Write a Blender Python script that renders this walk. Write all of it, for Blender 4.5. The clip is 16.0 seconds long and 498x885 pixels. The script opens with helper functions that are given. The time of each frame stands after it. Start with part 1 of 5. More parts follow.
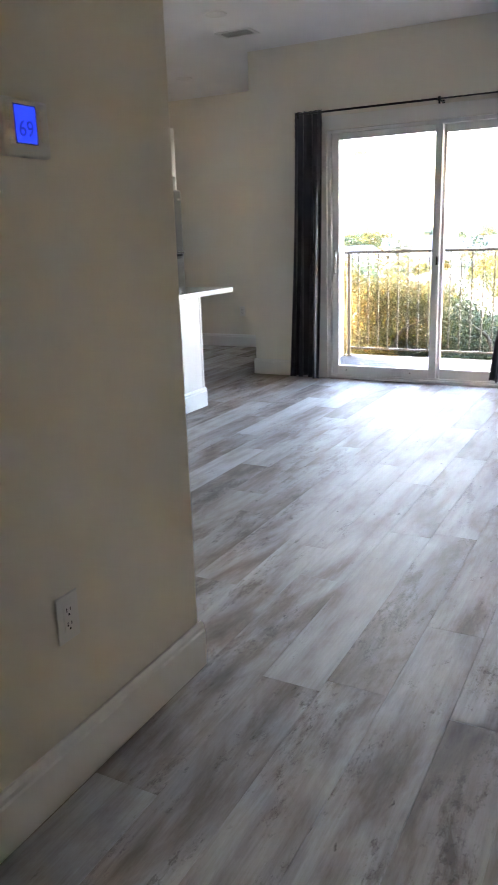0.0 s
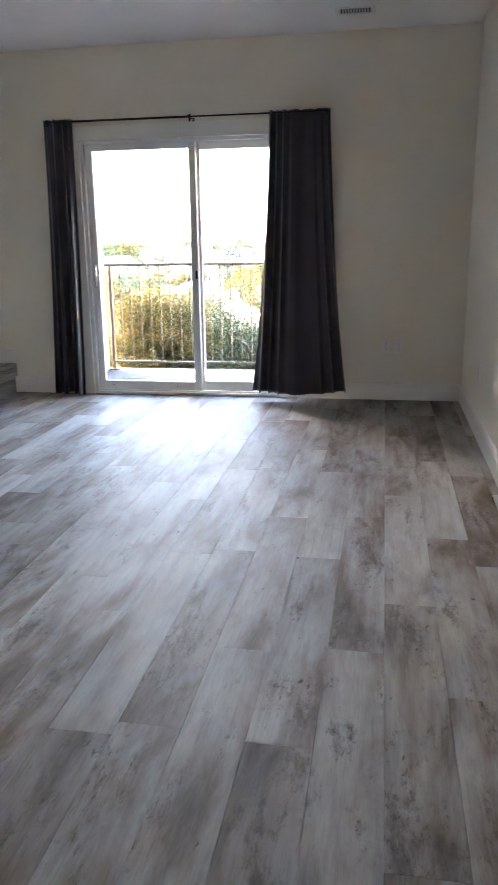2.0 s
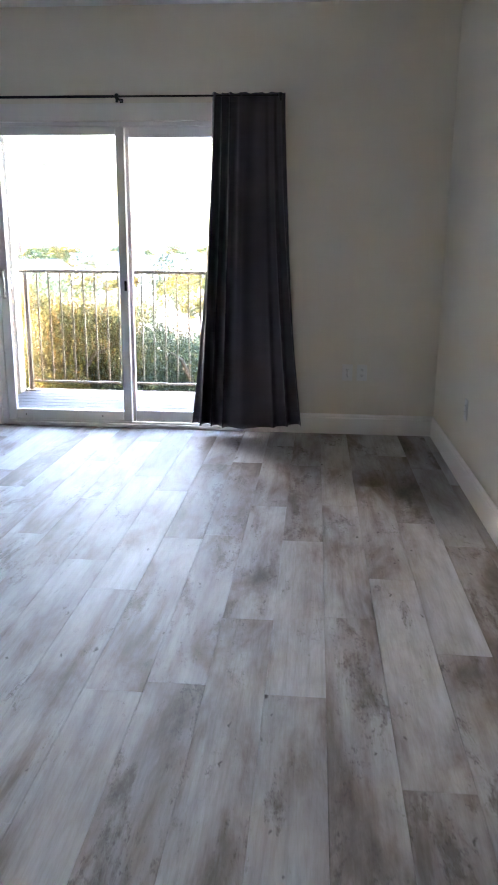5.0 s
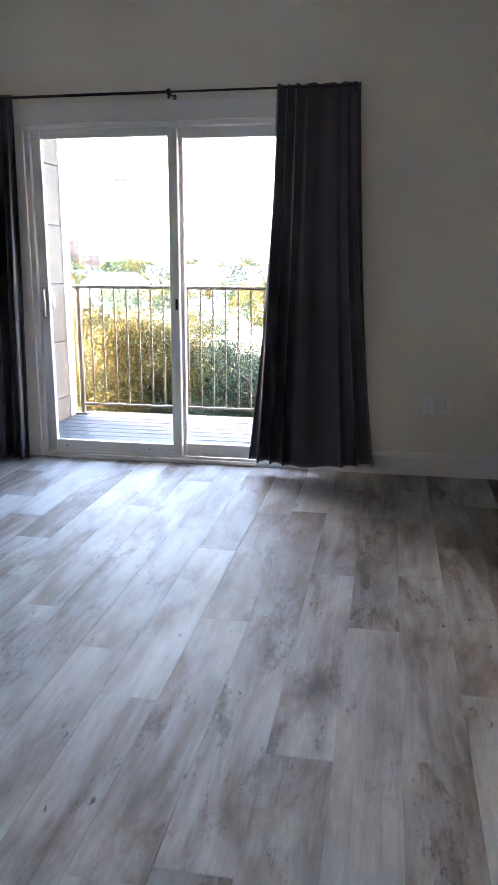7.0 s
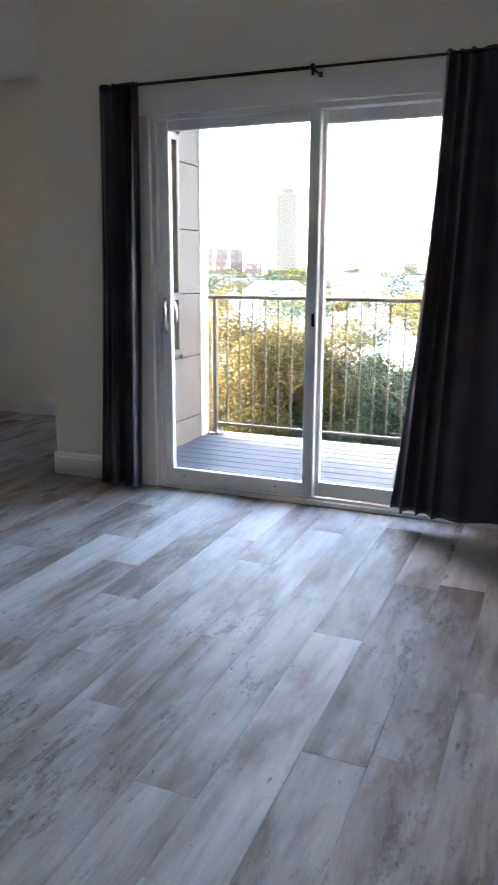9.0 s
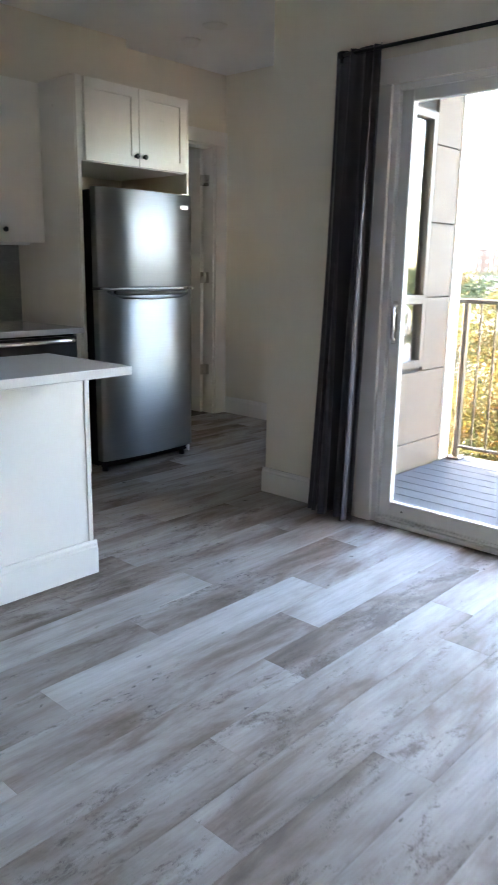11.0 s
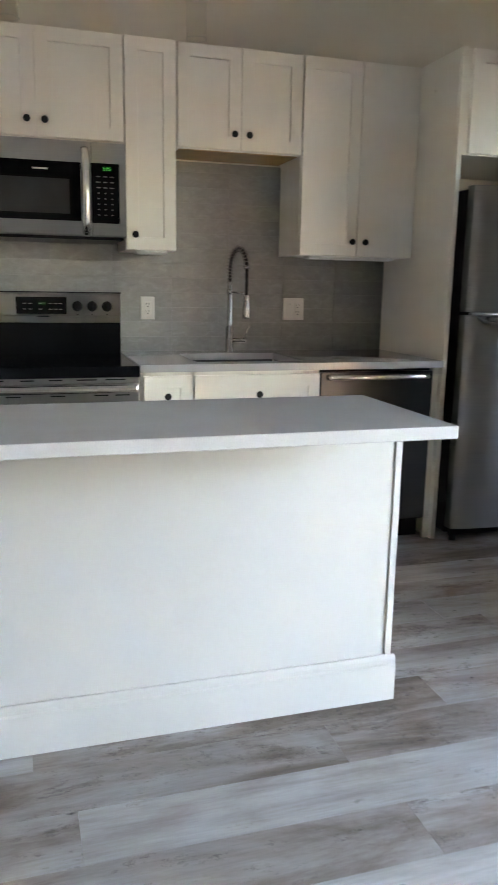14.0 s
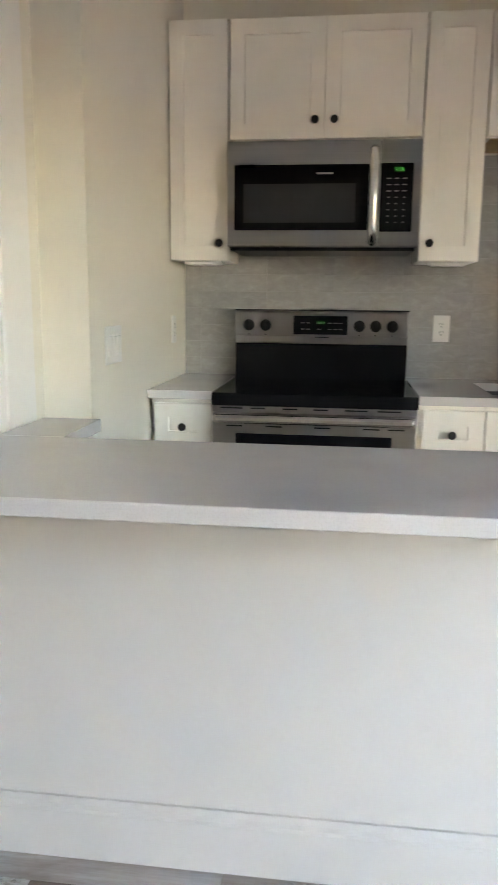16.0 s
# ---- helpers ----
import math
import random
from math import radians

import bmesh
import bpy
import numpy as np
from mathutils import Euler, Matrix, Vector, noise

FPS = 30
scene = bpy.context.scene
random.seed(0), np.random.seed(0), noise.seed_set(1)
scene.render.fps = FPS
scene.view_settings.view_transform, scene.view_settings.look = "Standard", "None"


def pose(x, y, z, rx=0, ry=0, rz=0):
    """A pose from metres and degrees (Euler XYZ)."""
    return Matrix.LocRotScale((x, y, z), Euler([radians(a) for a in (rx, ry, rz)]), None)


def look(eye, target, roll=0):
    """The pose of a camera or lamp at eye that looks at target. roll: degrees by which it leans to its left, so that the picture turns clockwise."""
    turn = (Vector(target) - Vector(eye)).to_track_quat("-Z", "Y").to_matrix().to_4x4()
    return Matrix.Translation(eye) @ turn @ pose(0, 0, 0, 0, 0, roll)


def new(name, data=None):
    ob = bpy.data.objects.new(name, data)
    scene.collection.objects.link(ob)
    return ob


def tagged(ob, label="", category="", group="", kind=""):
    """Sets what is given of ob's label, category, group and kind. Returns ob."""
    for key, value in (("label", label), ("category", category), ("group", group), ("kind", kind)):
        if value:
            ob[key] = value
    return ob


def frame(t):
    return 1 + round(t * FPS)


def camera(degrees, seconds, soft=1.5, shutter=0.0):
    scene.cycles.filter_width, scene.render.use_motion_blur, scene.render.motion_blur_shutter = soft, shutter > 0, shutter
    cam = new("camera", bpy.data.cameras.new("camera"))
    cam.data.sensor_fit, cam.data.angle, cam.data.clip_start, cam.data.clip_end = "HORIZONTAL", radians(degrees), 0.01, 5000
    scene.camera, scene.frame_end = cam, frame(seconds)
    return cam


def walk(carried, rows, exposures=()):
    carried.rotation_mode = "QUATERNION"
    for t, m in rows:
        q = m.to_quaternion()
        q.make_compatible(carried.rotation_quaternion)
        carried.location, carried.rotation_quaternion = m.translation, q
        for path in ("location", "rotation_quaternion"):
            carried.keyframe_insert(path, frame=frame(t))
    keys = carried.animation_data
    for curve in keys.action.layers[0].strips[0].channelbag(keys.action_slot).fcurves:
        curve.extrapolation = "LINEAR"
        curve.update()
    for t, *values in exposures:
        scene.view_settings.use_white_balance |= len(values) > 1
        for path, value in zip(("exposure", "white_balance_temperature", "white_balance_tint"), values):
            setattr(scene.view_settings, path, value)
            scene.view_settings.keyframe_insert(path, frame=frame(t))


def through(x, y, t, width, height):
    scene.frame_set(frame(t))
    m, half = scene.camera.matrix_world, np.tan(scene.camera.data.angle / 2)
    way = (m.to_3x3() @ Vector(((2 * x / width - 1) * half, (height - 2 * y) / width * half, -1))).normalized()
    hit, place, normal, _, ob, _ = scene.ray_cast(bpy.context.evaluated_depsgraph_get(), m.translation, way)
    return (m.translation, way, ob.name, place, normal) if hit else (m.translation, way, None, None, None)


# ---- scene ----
cam = camera(36.8, 16.0, shutter=0.4)
PATH = [
    (0, (-0.612, -6.377, 1.271), (-1.526, -4.678, 0.743), -1.9),
    (0.5, (-0.616, -6.36, 1.276), (-1.43, -4.613, 0.741), -2.0),
    (1, (-0.616, -6.344, 1.281), (-1.282, -4.536, 0.745), -1.8),
    (1.5, (-0.631, -6.327, 1.291), (-1.137, -4.467, 0.76), -1.4),
    (2, (-0.656, -6.3, 1.297), (-0.998, -4.398, 0.78), -0.8),
    (2.5, (-0.668, -6.232, 1.285), (-0.911, -4.311, 0.783), -0.5),
    (3, (-0.68, -6.044, 1.279), (-0.795, -4.11, 0.784), -0.5),
    (3.5, (-0.709, -5.87, 1.297), (-0.72, -3.936, 0.787), -0.4),
    (4, (-0.766, -5.71, 1.297), (-0.784, -3.778, 0.783), -0.5),
    (4.5, (-0.846, -5.523, 1.297), (-0.935, -3.591, 0.789), -0.0),
    (7, (-0.893, -4.659, 1.309), (-1.244, -2.747, 0.837), 0.2),
    (7.5, (-0.869, -4.445, 1.322), (-1.283, -2.545, 0.856), 0.3),
    (8, (-0.899, -4.247, 1.303), (-1.4, -2.366, 0.84), 0.2),
    (8.5, (-0.955, -4.047, 1.319), (-1.543, -2.189, 0.869), -0.1),
    (9, (-0.979, -3.896, 1.304), (-1.721, -2.095, 0.852), 0.3),
    (9.5, (-0.983, -3.733, 1.302), (-1.894, -2.008, 0.86), 0.6),
    (11.8, (-1.302, -2.998, 1.268), (-2.783, -1.728, 0.825), 1.1),
    (12, (-1.349, -2.953, 1.252), (-2.869, -1.728, 0.82), 1.2),
    (12.5, (-1.433, -2.835, 1.247), (-3.049, -1.735, 0.827), 1.0),
    (13, (-1.573, -2.722, 1.25), (-3.287, -1.775, 0.843), 1.0),
    (13.5, (-1.646, -2.606, 1.25), (-3.445, -1.831, 0.847), 0.9),
    (14, (-1.729, -2.491, 1.257), (-3.602, -1.918, 0.85), 1.0),
    (14.5, (-1.811, -2.424, 1.236), (-3.73, -2.027, 0.832), 0.6),
    (15, (-1.963, -2.348, 1.247), (-3.913, -2.115, 0.867), 0.6),
    (15.5, (-2.085, -2.33, 1.255), (-4.049, -2.322, 0.88), 0.6),
    (16, (-2.195, -2.279, 1.25), (-4.145, -2.523, 0.881), 0.6),
]
walk(cam, [(t, look(eye, target, roll)) for t, eye, target, roll in PATH], [(0, 7.45, 6600, 24), (4.5, 7.43, 6250, 23), (7, 7.18, 6200, 23), (9.5, 6.80, 6150, 22), (12, 7.52, 6700, 20), (14, 7.58, 6950, 21), (16, 7.56, 7350, 24)])

# ---- light ----
SUN_AZ, SUN_EL = 290.0, 13.0          # compass-like: degrees clockwise from +y, and height
world = bpy.data.worlds.new("world")
scene.world = world
world.use_nodes = True
_wn = world.node_tree
_sky = _wn.nodes.new("ShaderNodeTexSky")
_sky.sky_type = "NISHITA"
_sky.sun_disc = False
_sky.sun_elevation = radians(SUN_EL)
_sky.sun_rotation = radians(SUN_AZ)
_sky.air_density, _sky.dust_density, _sky.ozone_density = 1.0, 2.0, 1.0
_wn.links.new(_sky.outputs[0], _wn.nodes["Background"].inputs[0])
_wn.nodes["Background"].inputs[1].default_value = 0.15

_sd = bpy.data.lights.new("sun", "SUN")
_sd.energy, _sd.angle, _sd.color = 2.25, radians(0.5), (1.0, 0.80, 0.58)
_sun = new("sun", _sd)
_dirv = Vector((math.sin(radians(SUN_AZ)) * math.cos(radians(SUN_EL)), math.cos(radians(SUN_AZ)) * math.cos(radians(SUN_EL)), math.sin(radians(SUN_EL))))
_sun.matrix_world = look(_dirv * 50, (0, 0, 0))
scene.view_settings.exposure = 3.0


# ---- materials ----
def mat(name, base, rough=0.5, metal=0.0, coat=0.0, spec=0.5):
    m = bpy.data.materials.new(name)
    m.use_nodes = True
    b = m.node_tree.nodes["Principled BSDF"]
    b.inputs["Base Color"].default_value = (*base, 1)
    b.inputs["Roughness"].default_value = rough
    b.inputs["Metallic"].default_value = metal
    b.inputs["Coat Weight"].default_value = coat
    b.inputs["Specular IOR Level"].default_value = spec
    return m


def nd(m, kind, **inputs):
    n = m.node_tree.nodes.new(kind)
    for k, v in inputs.items():
        n.inputs[k.replace("_", " ")].default_value = v
    return n


def ln(m, a, b):
    m.node_tree.links.new(a, b)


def coords(m, scale=(1, 1, 1), kind="Object"):
    tc = m.node_tree.nodes.new("ShaderNodeTexCoord")
    mp = m.node_tree.nodes.new("ShaderNodeMapping")
    mp.inputs["Scale"].default_value = scale
    ln(m, tc.outputs[kind], mp.inputs[0])
    return mp.outputs[0]


def ramp(m, fac, stops):
    r = m.node_tree.nodes.new("ShaderNodeValToRGB")
    els = r.color_ramp.elements
    while len(els) < len(stops):
        els.new(0.5)
    for e, (p, c) in zip(els, stops):
        e.position, e.color = p, (*c, 1)
    ln(m, fac, r.inputs[0])
    return r.outputs[0]


def mixc(m, fac, a, b, mode="MIX"):
    n = m.node_tree.nodes.new("ShaderNodeMix")
    n.data_type, n.blend_type = "RGBA", mode
    for sock, v in ((n.inputs[0], fac), (n.inputs[6], a), (n.inputs[7], b)):
        if hasattr(v, "links"):
            ln(m, v, sock)
        else:
            sock.default_value = (*v, 1) if isinstance(v, tuple) else v
    return n.outputs[2]


def bsdf(m):
    return m.node_tree.nodes["Principled BSDF"]


def bumped(m, height, strength=0.1, dist=0.002):
    b = nd(m, "ShaderNodeBump", Strength=strength, Distance=dist)
    ln(m, height, b.inputs["Height"])
    ln(m, b.outputs[0], bsdf(m).inputs["Normal"])


def noisy(name, base, rough, var=0.06, big=1.5, fine=180.0, bump=0.08, metal=0.0, coat=0.0, spec=0.5, rvar=0.06):
    """Paint or plain matter: slow tone change, faint fine texture."""
    m = mat(name, base, rough, metal, coat, spec)
    co = coords(m)
    n1 = nd(m, "ShaderNodeTexNoise", Scale=big, Detail=4.0)
    n2 = nd(m, "ShaderNodeTexNoise", Scale=fine, Detail=2.0)
    ln(m, co, n1.inputs["Vector"]), ln(m, co, n2.inputs["Vector"])
    lo, hi = tuple(c * (1 - var) for c in base), tuple(min(1, c * (1 + var)) for c in base)
    ln(m, ramp(m, n1.outputs[0], [(0.3, lo), (0.7, hi)]), bsdf(m).inputs["Base Color"])
    mr = nd(m, "ShaderNodeMapRange", To_Min=rough - rvar, To_Max=rough + rvar)
    ln(m, n1.outputs[0], mr.inputs[0]), ln(m, mr.outputs[0], bsdf(m).inputs["Roughness"])
    bumped(m, n2.outputs[0], bump, 0.001)
    return m


M_WALL = noisy("wall_paint", (0.785, 0.74, 0.64), 0.5, 0.03, 1.2, 220, 0.12)
M_CEIL = noisy("ceiling_paint", (0.87, 0.86, 0.85), 0.8, 0.03, 1.2, 150, 0.12)
M_TRIM = noisy("trim_paint", (0.81, 0.79, 0.755), 0.35, 0.02, 2.0, 120, 0.04)
# the cabinets' white dimmed, to offset the stronger light on the island
M_ISL = noisy("island_paint_dimmed", (0.57, 0.55, 0.53), 0.32, 0.02, 3.0, 200, 0.02)
M_CAB = noisy("cabinet_paint", (0.87, 0.835, 0.76), 0.3, 0.025, 3.0, 200, 0.03)
M_VINYL = noisy("vinyl_frame", (0.78, 0.775, 0.77), 0.4, 0.03, 3.0, 200, 0.03)
M_EXT = noisy("facade_panel", (0.15, 0.128, 0.105), 0.7, 0.05, 1.5, 60, 0.0, spec=0.1)
M_WHITE = noisy("white_plastic", (0.78, 0.77, 0.74), 0.35, 0.02, 8.0, 300, 0.02)
M_BLACK = noisy("black_enamel", (0.010, 0.010, 0.011), 0.3, 0.2, 5.0, 200, 0.02, spec=0.25, rvar=0.04)
M_BGLASS = noisy("black_glass", (0.005, 0.005, 0.006), 0.06, 0.2, 5.0, 200, 0.0, spec=0.12, rvar=0.02)
M_GREYGLASS = noisy("grey_glass", (0.03, 0.031, 0.033), 0.12, 0.1, 5.0, 200, 0.0, spec=0.25, rvar=0.03)
M_BMETAL = noisy("black_metal", (0.02, 0.019, 0.019), 0.35, 0.2, 9.0, 200, 0.02, metal=0.6)
M_SATIN = noisy("polished_steel", (0.80, 0.79, 0.78), 0.17, 0.02, 9.0, 200, 0.0, metal=1.0, rvar=0.03)
M_KNOB = noisy("knob_plastic", (0.010, 0.010, 0.010), 0.45, 0.2, 9.0, 200, 0.0, spec=0.08, rvar=0.03)
M_NICKEL = noisy("satin_nickel", (0.55, 0.53, 0.50), 0.28, 0.05, 9.0, 200, 0.02, metal=1.0)
M_CHROME = noisy("chrome", (0.46, 0.455, 0.45), 0.08, 0.03, 9.0, 200, 0.0, metal=1.0, rvar=0.03)
M_RAIL = noisy("bronze_rail", (0.13, 0.105, 0.075), 0.4, 0.15, 6.0, 200, 0.04, metal=0.3)
M_DARK = noisy("dark_gap", (0.02, 0.02, 0.02), 0.8, 0.1)
M_RAW = noisy("raw_plywood", (0.42, 0.28, 0.14), 0.6, 0.12, 6.0, 80, 0.1)
M_OAK = noisy("honey_oak", (0.45, 0.20, 0.05), 0.4, 0.15, 4.0, 60, 0.1)
M_FELT = noisy("under_floor", (0.10, 0.09, 0.08), 0.9, 0.1)


def pane_glass(name, tint=0.62, ior=0.03):
    """Thin window glass: clear, with a Fresnel gloss."""
    m = bpy.data.materials.new(name)
    m.use_nodes = True
    nt = m.node_tree
    nt.nodes.remove(nt.nodes["Principled BSDF"])
    tr, gl = nt.nodes.new("ShaderNodeBsdfTransparent"), nt.nodes.new("ShaderNodeBsdfGlossy")
    tr.inputs[0].default_value = (tint * 0.985, tint, tint, 1)
    gl.inputs["Roughness"].default_value = 0.02
    lw, mx = nt.nodes.new("ShaderNodeLayerWeight"), nt.nodes.new("ShaderNodeMixShader")
    lw.inputs[0].default_value = 0.5
    pw, ad = nt.nodes.new("ShaderNodeMath"), nt.nodes.new("ShaderNodeMath")
    pw.operation, ad.operation = "POWER", "MULTIPLY_ADD"
    pw.inputs[1].default_value = 4.0
    ad.inputs[1].default_value, ad.inputs[2].default_value = 0.6, ior
    ln(m, lw.outputs["Facing"], pw.inputs[0]), ln(m, pw.outputs[0], ad.inputs[0])
    ln(m, ad.outputs[0], mx.inputs[0]), ln(m, tr.outputs[0], mx.inputs[1]), ln(m, gl.outputs[0], mx.inputs[2])
    ln(m, mx.outputs[0], nt.nodes["Material Output"].inputs[0])
    return m


M_PANE = pane_glass("window_glass")
M_PANE_DARK = pane_glass("coated_glass", 0.54, 0.28)
M_CLEAR = pane_glass("shade_glass", 0.99, 0.02)


def floor_material(name, shift, worn_at, lift):
    """One print of the plank floor: shift moves its clouds towards brown, worn_at sets how much of it is bare, lift its paleness."""
    m = mat(name, (0.3, 0.28, 0.26), 0.6, spec=0.30)
    oi = m.node_tree.nodes.new("ShaderNodeObjectInfo")
    tc = m.node_tree.nodes.new("ShaderNodeTexCoord")
    off = nd(m, "ShaderNodeVectorMath")
    off.operation = "MULTIPLY_ADD"
    rv = nd(m, "ShaderNodeCombineXYZ")
    ln(m, oi.outputs["Random"], rv.inputs[0]), ln(m, oi.outputs["Random"], rv.inputs[1]), ln(m, oi.outputs["Random"], rv.inputs[2])
    ln(m, rv.outputs[0], off.inputs[0])
    off.inputs[1].default_value = (37, 71, 53)
    ln(m, tc.outputs["Object"], off.inputs[2])

    def tex(scale, sc, detail=4.0, rough=0.6, dist=0.0):
        mp = m.node_tree.nodes.new("ShaderNodeMapping")
        mp.inputs["Scale"].default_value = scale
        ln(m, off.outputs[0], mp.inputs[0])
        n = nd(m, "ShaderNodeTexNoise", Scale=sc, Detail=detail, Roughness=rough, Distortion=dist)
        ln(m, mp.outputs[0], n.inputs["Vector"])
        return n.outputs[0]
    cloud = tex((1, 0.26, 1), 5.5, 7.0, 0.62, 0.35)
    streak = tex((1, 0.06, 1), 30.0, 5.0, 0.65, 0.25)
    fine = tex((1, 0.07, 1), 150.0, 3.0, 0.7)
    worn = tex((1, 0.30, 1), 8.0, 8.0, 0.72, 0.3)
    speck = tex((1, 0.5, 1), 70.0, 4.0, 0.75, 0.2)
    a = [(0.27, (0.13, 0.098, 0.08)), (0.38, (0.225, 0.180, 0.152)), (0.48, (0.335, 0.298, 0.275)), (0.60, (0.425, 0.405, 0.39)), (0.75, (0.50, 0.50, 0.50))]
    c = ramp(m, cloud, [(p + shift, tuple(min(0.85, k * lift) for k in q)) for p, q in a])
    tone = ramp(m, oi.outputs["Random"], [(0.0, (0.86, 0.845, 0.83)), (0.5, (1.0, 0.995, 0.99)), (1.0, (1.08, 1.09, 1.10))])
    c = mixc(m, 1.0, c, tone, "MULTIPLY")
    c = mixc(m, 0.75, c, ramp(m, streak, [(0.28, (0.72, 0.70, 0.685)), (0.5, (1, 1, 1)), (0.75, (1.14, 1.14, 1.15))]), "MULTIPLY")
    c = mixc(m, 0.6, c, ramp(m, fine, [(0.3, (0.86, 0.85, 0.84)), (0.6, (1.06, 1.06, 1.06))]), "MULTIPLY")
    c = mixc(m, ramp(m, worn, [(worn_at, (0, 0, 0)), (worn_at + 0.10, (0.75, 0.75, 0.75))]), c, (0.115, 0.082, 0.065))
    # speckled wear where the print is bare
    bare = mixc(m, 1.0, ramp(m, worn, [(worn_at - 0.06, (0, 0, 0)), (worn_at + 0.02, (0.55, 0.55, 0.55))]), ramp(m, speck, [(0.54, (0, 0, 0)), (0.62, (1, 1, 1))]), "MULTIPLY")
    c = mixc(m, bare, c, (0.075, 0.06, 0.055))
    # knots
    wob = nd(m, "ShaderNodeTexNoise", Scale=22.0, Detail=3.0)
    ln(m, off.outputs[0], wob.inputs["Vector"])
    add = nd(m, "ShaderNodeVectorMath")
    add.operation = "MULTIPLY_ADD"
    ln(m, wob.outputs["Color"], add.inputs[0])
    add.inputs[1].default_value = (0.04, 0.04, 0.04)
    ln(m, off.outputs[0], add.inputs[2])
    for sc, ys, r0, r1, k in ((7.0, 0.62, 0.03, 0.09, 0.85), (15.0, 0.45, 0.04, 0.11, 0.75)):
        mp = m.node_tree.nodes.new("ShaderNodeMapping")
        mp.inputs["Scale"].default_value = (1.4, ys, 1)
        ln(m, add.outputs[0], mp.inputs[0])
        v = nd(m, "ShaderNodeTexVoronoi", Scale=sc)
        ln(m, mp.outputs[0], v.inputs["Vector"])
        keep = ramp(m, v.outputs["Color"], [(0.58, (0, 0, 0)), (0.63, (1, 1, 1))])
        dot = mixc(m, 1.0, ramp(m, v.outputs["Distance"], [(r0, (k, k, k)), (r1, (0, 0, 0))]), keep, "MULTIPLY")
        c = mixc(m, dot, c, (0.045, 0.034, 0.03))
    ln(m, c, bsdf(m).inputs["Base Color"])
    mr = nd(m, "ShaderNodeMapRange", To_Min=0.56, To_Max=0.66)
    ln(m, streak, mr.inputs[0]), ln(m, mr.outputs[0], bsdf(m).inputs["Roughness"])
    bumped(m, streak, 0.12, 0.001)
    return m


M_FLOOR = {"pale": floor_material("pale_plank", -0.07, 0.62, 1.04), "mixed": floor_material("grey_plank", 0.0, 0.57, 0.97), "brown": floor_material("brown_plank", 0.035, 0.53, 0.95)}


def steel_material(name, axis_scale, base=(0.50, 0.495, 0.485), rough=0.35):
    m = mat(name, base, rough, 1.0)
    co = coords(m, axis_scale)
    n = nd(m, "ShaderNodeTexNoise", Scale=60.0, Detail=3.0)
    s = nd(m, "ShaderNodeTexNoise", Scale=3.0, Detail=5.0, Roughness=0.6)
    ln(m, co, n.inputs["Vector"]), ln(m, coords(m, (1, 1.4, 1)), s.inputs["Vector"])
    mr = nd(m, "ShaderNodeMapRange", To_Min=rough - 0.06, To_Max=rough + 0.10)
    ln(m, s.outputs[0], mr.inputs[0]), ln(m, mr.outputs[0], bsdf(m).inputs["Roughness"])
    ln(m, ramp(m, n.outputs[0], [(0.3, tuple(c * 0.97 for c in base)), (0.7, tuple(c * 1.03 for c in base))]), bsdf(m).inputs["Base Color"])
    bsdf(m).inputs["Anisotropic"].default_value = 1.0
    tg = nd(m, "ShaderNodeCombineXYZ", Z=1.0)
    ln(m, tg.outputs[0], bsdf(m).inputs["Tangent"])
    return m


M_STEEL = steel_material("brushed_steel", (1, 0.02, 3))
# steel darkened for the dishwasher's dim reflection and the basin's dark inside
M_STEEL_W = steel_material("steel_dimmed", (1, 0.02, 3), (0.10, 0.10, 0.105), 0.3)
M_STEEL_F = steel_material("fridge_steel", (1, 0.02, 3), (0.35, 0.35, 0.345), 0.32)
M_STEEL_D = steel_material("dark_brushed_steel", (1, 0.02, 3), (0.22, 0.22, 0.225), 0.32)


def quartz_material():
    m = mat("quartz", (0.72, 0.71, 0.715), 0.035, spec=0.75)
    co = coords(m)
    a = nd(m, "ShaderNodeTexNoise", Scale=2.2, Detail=5.0, Distortion=0.7)
    b = nd(m, "ShaderNodeTexNoise", Scale=260.0, Detail=2.0)
    ln(m, co, a.inputs["Vector"]), ln(m, co, b.inputs["Vector"])
    c = ramp(m, a.outputs[0], [(0.35, (0.55, 0.53, 0.525)), (0.65, (0.60, 0.58, 0.575))])
    c = mixc(m, 0.15, c, ramp(m, b.outputs[0], [(0.36, (0.70, 0.68, 0.66)), (0.5, (1, 1, 1))]), "MULTIPLY")
    ln(m, c, bsdf(m).inputs["Base Color"])
    return m


M_QUARTZ = quartz_material()


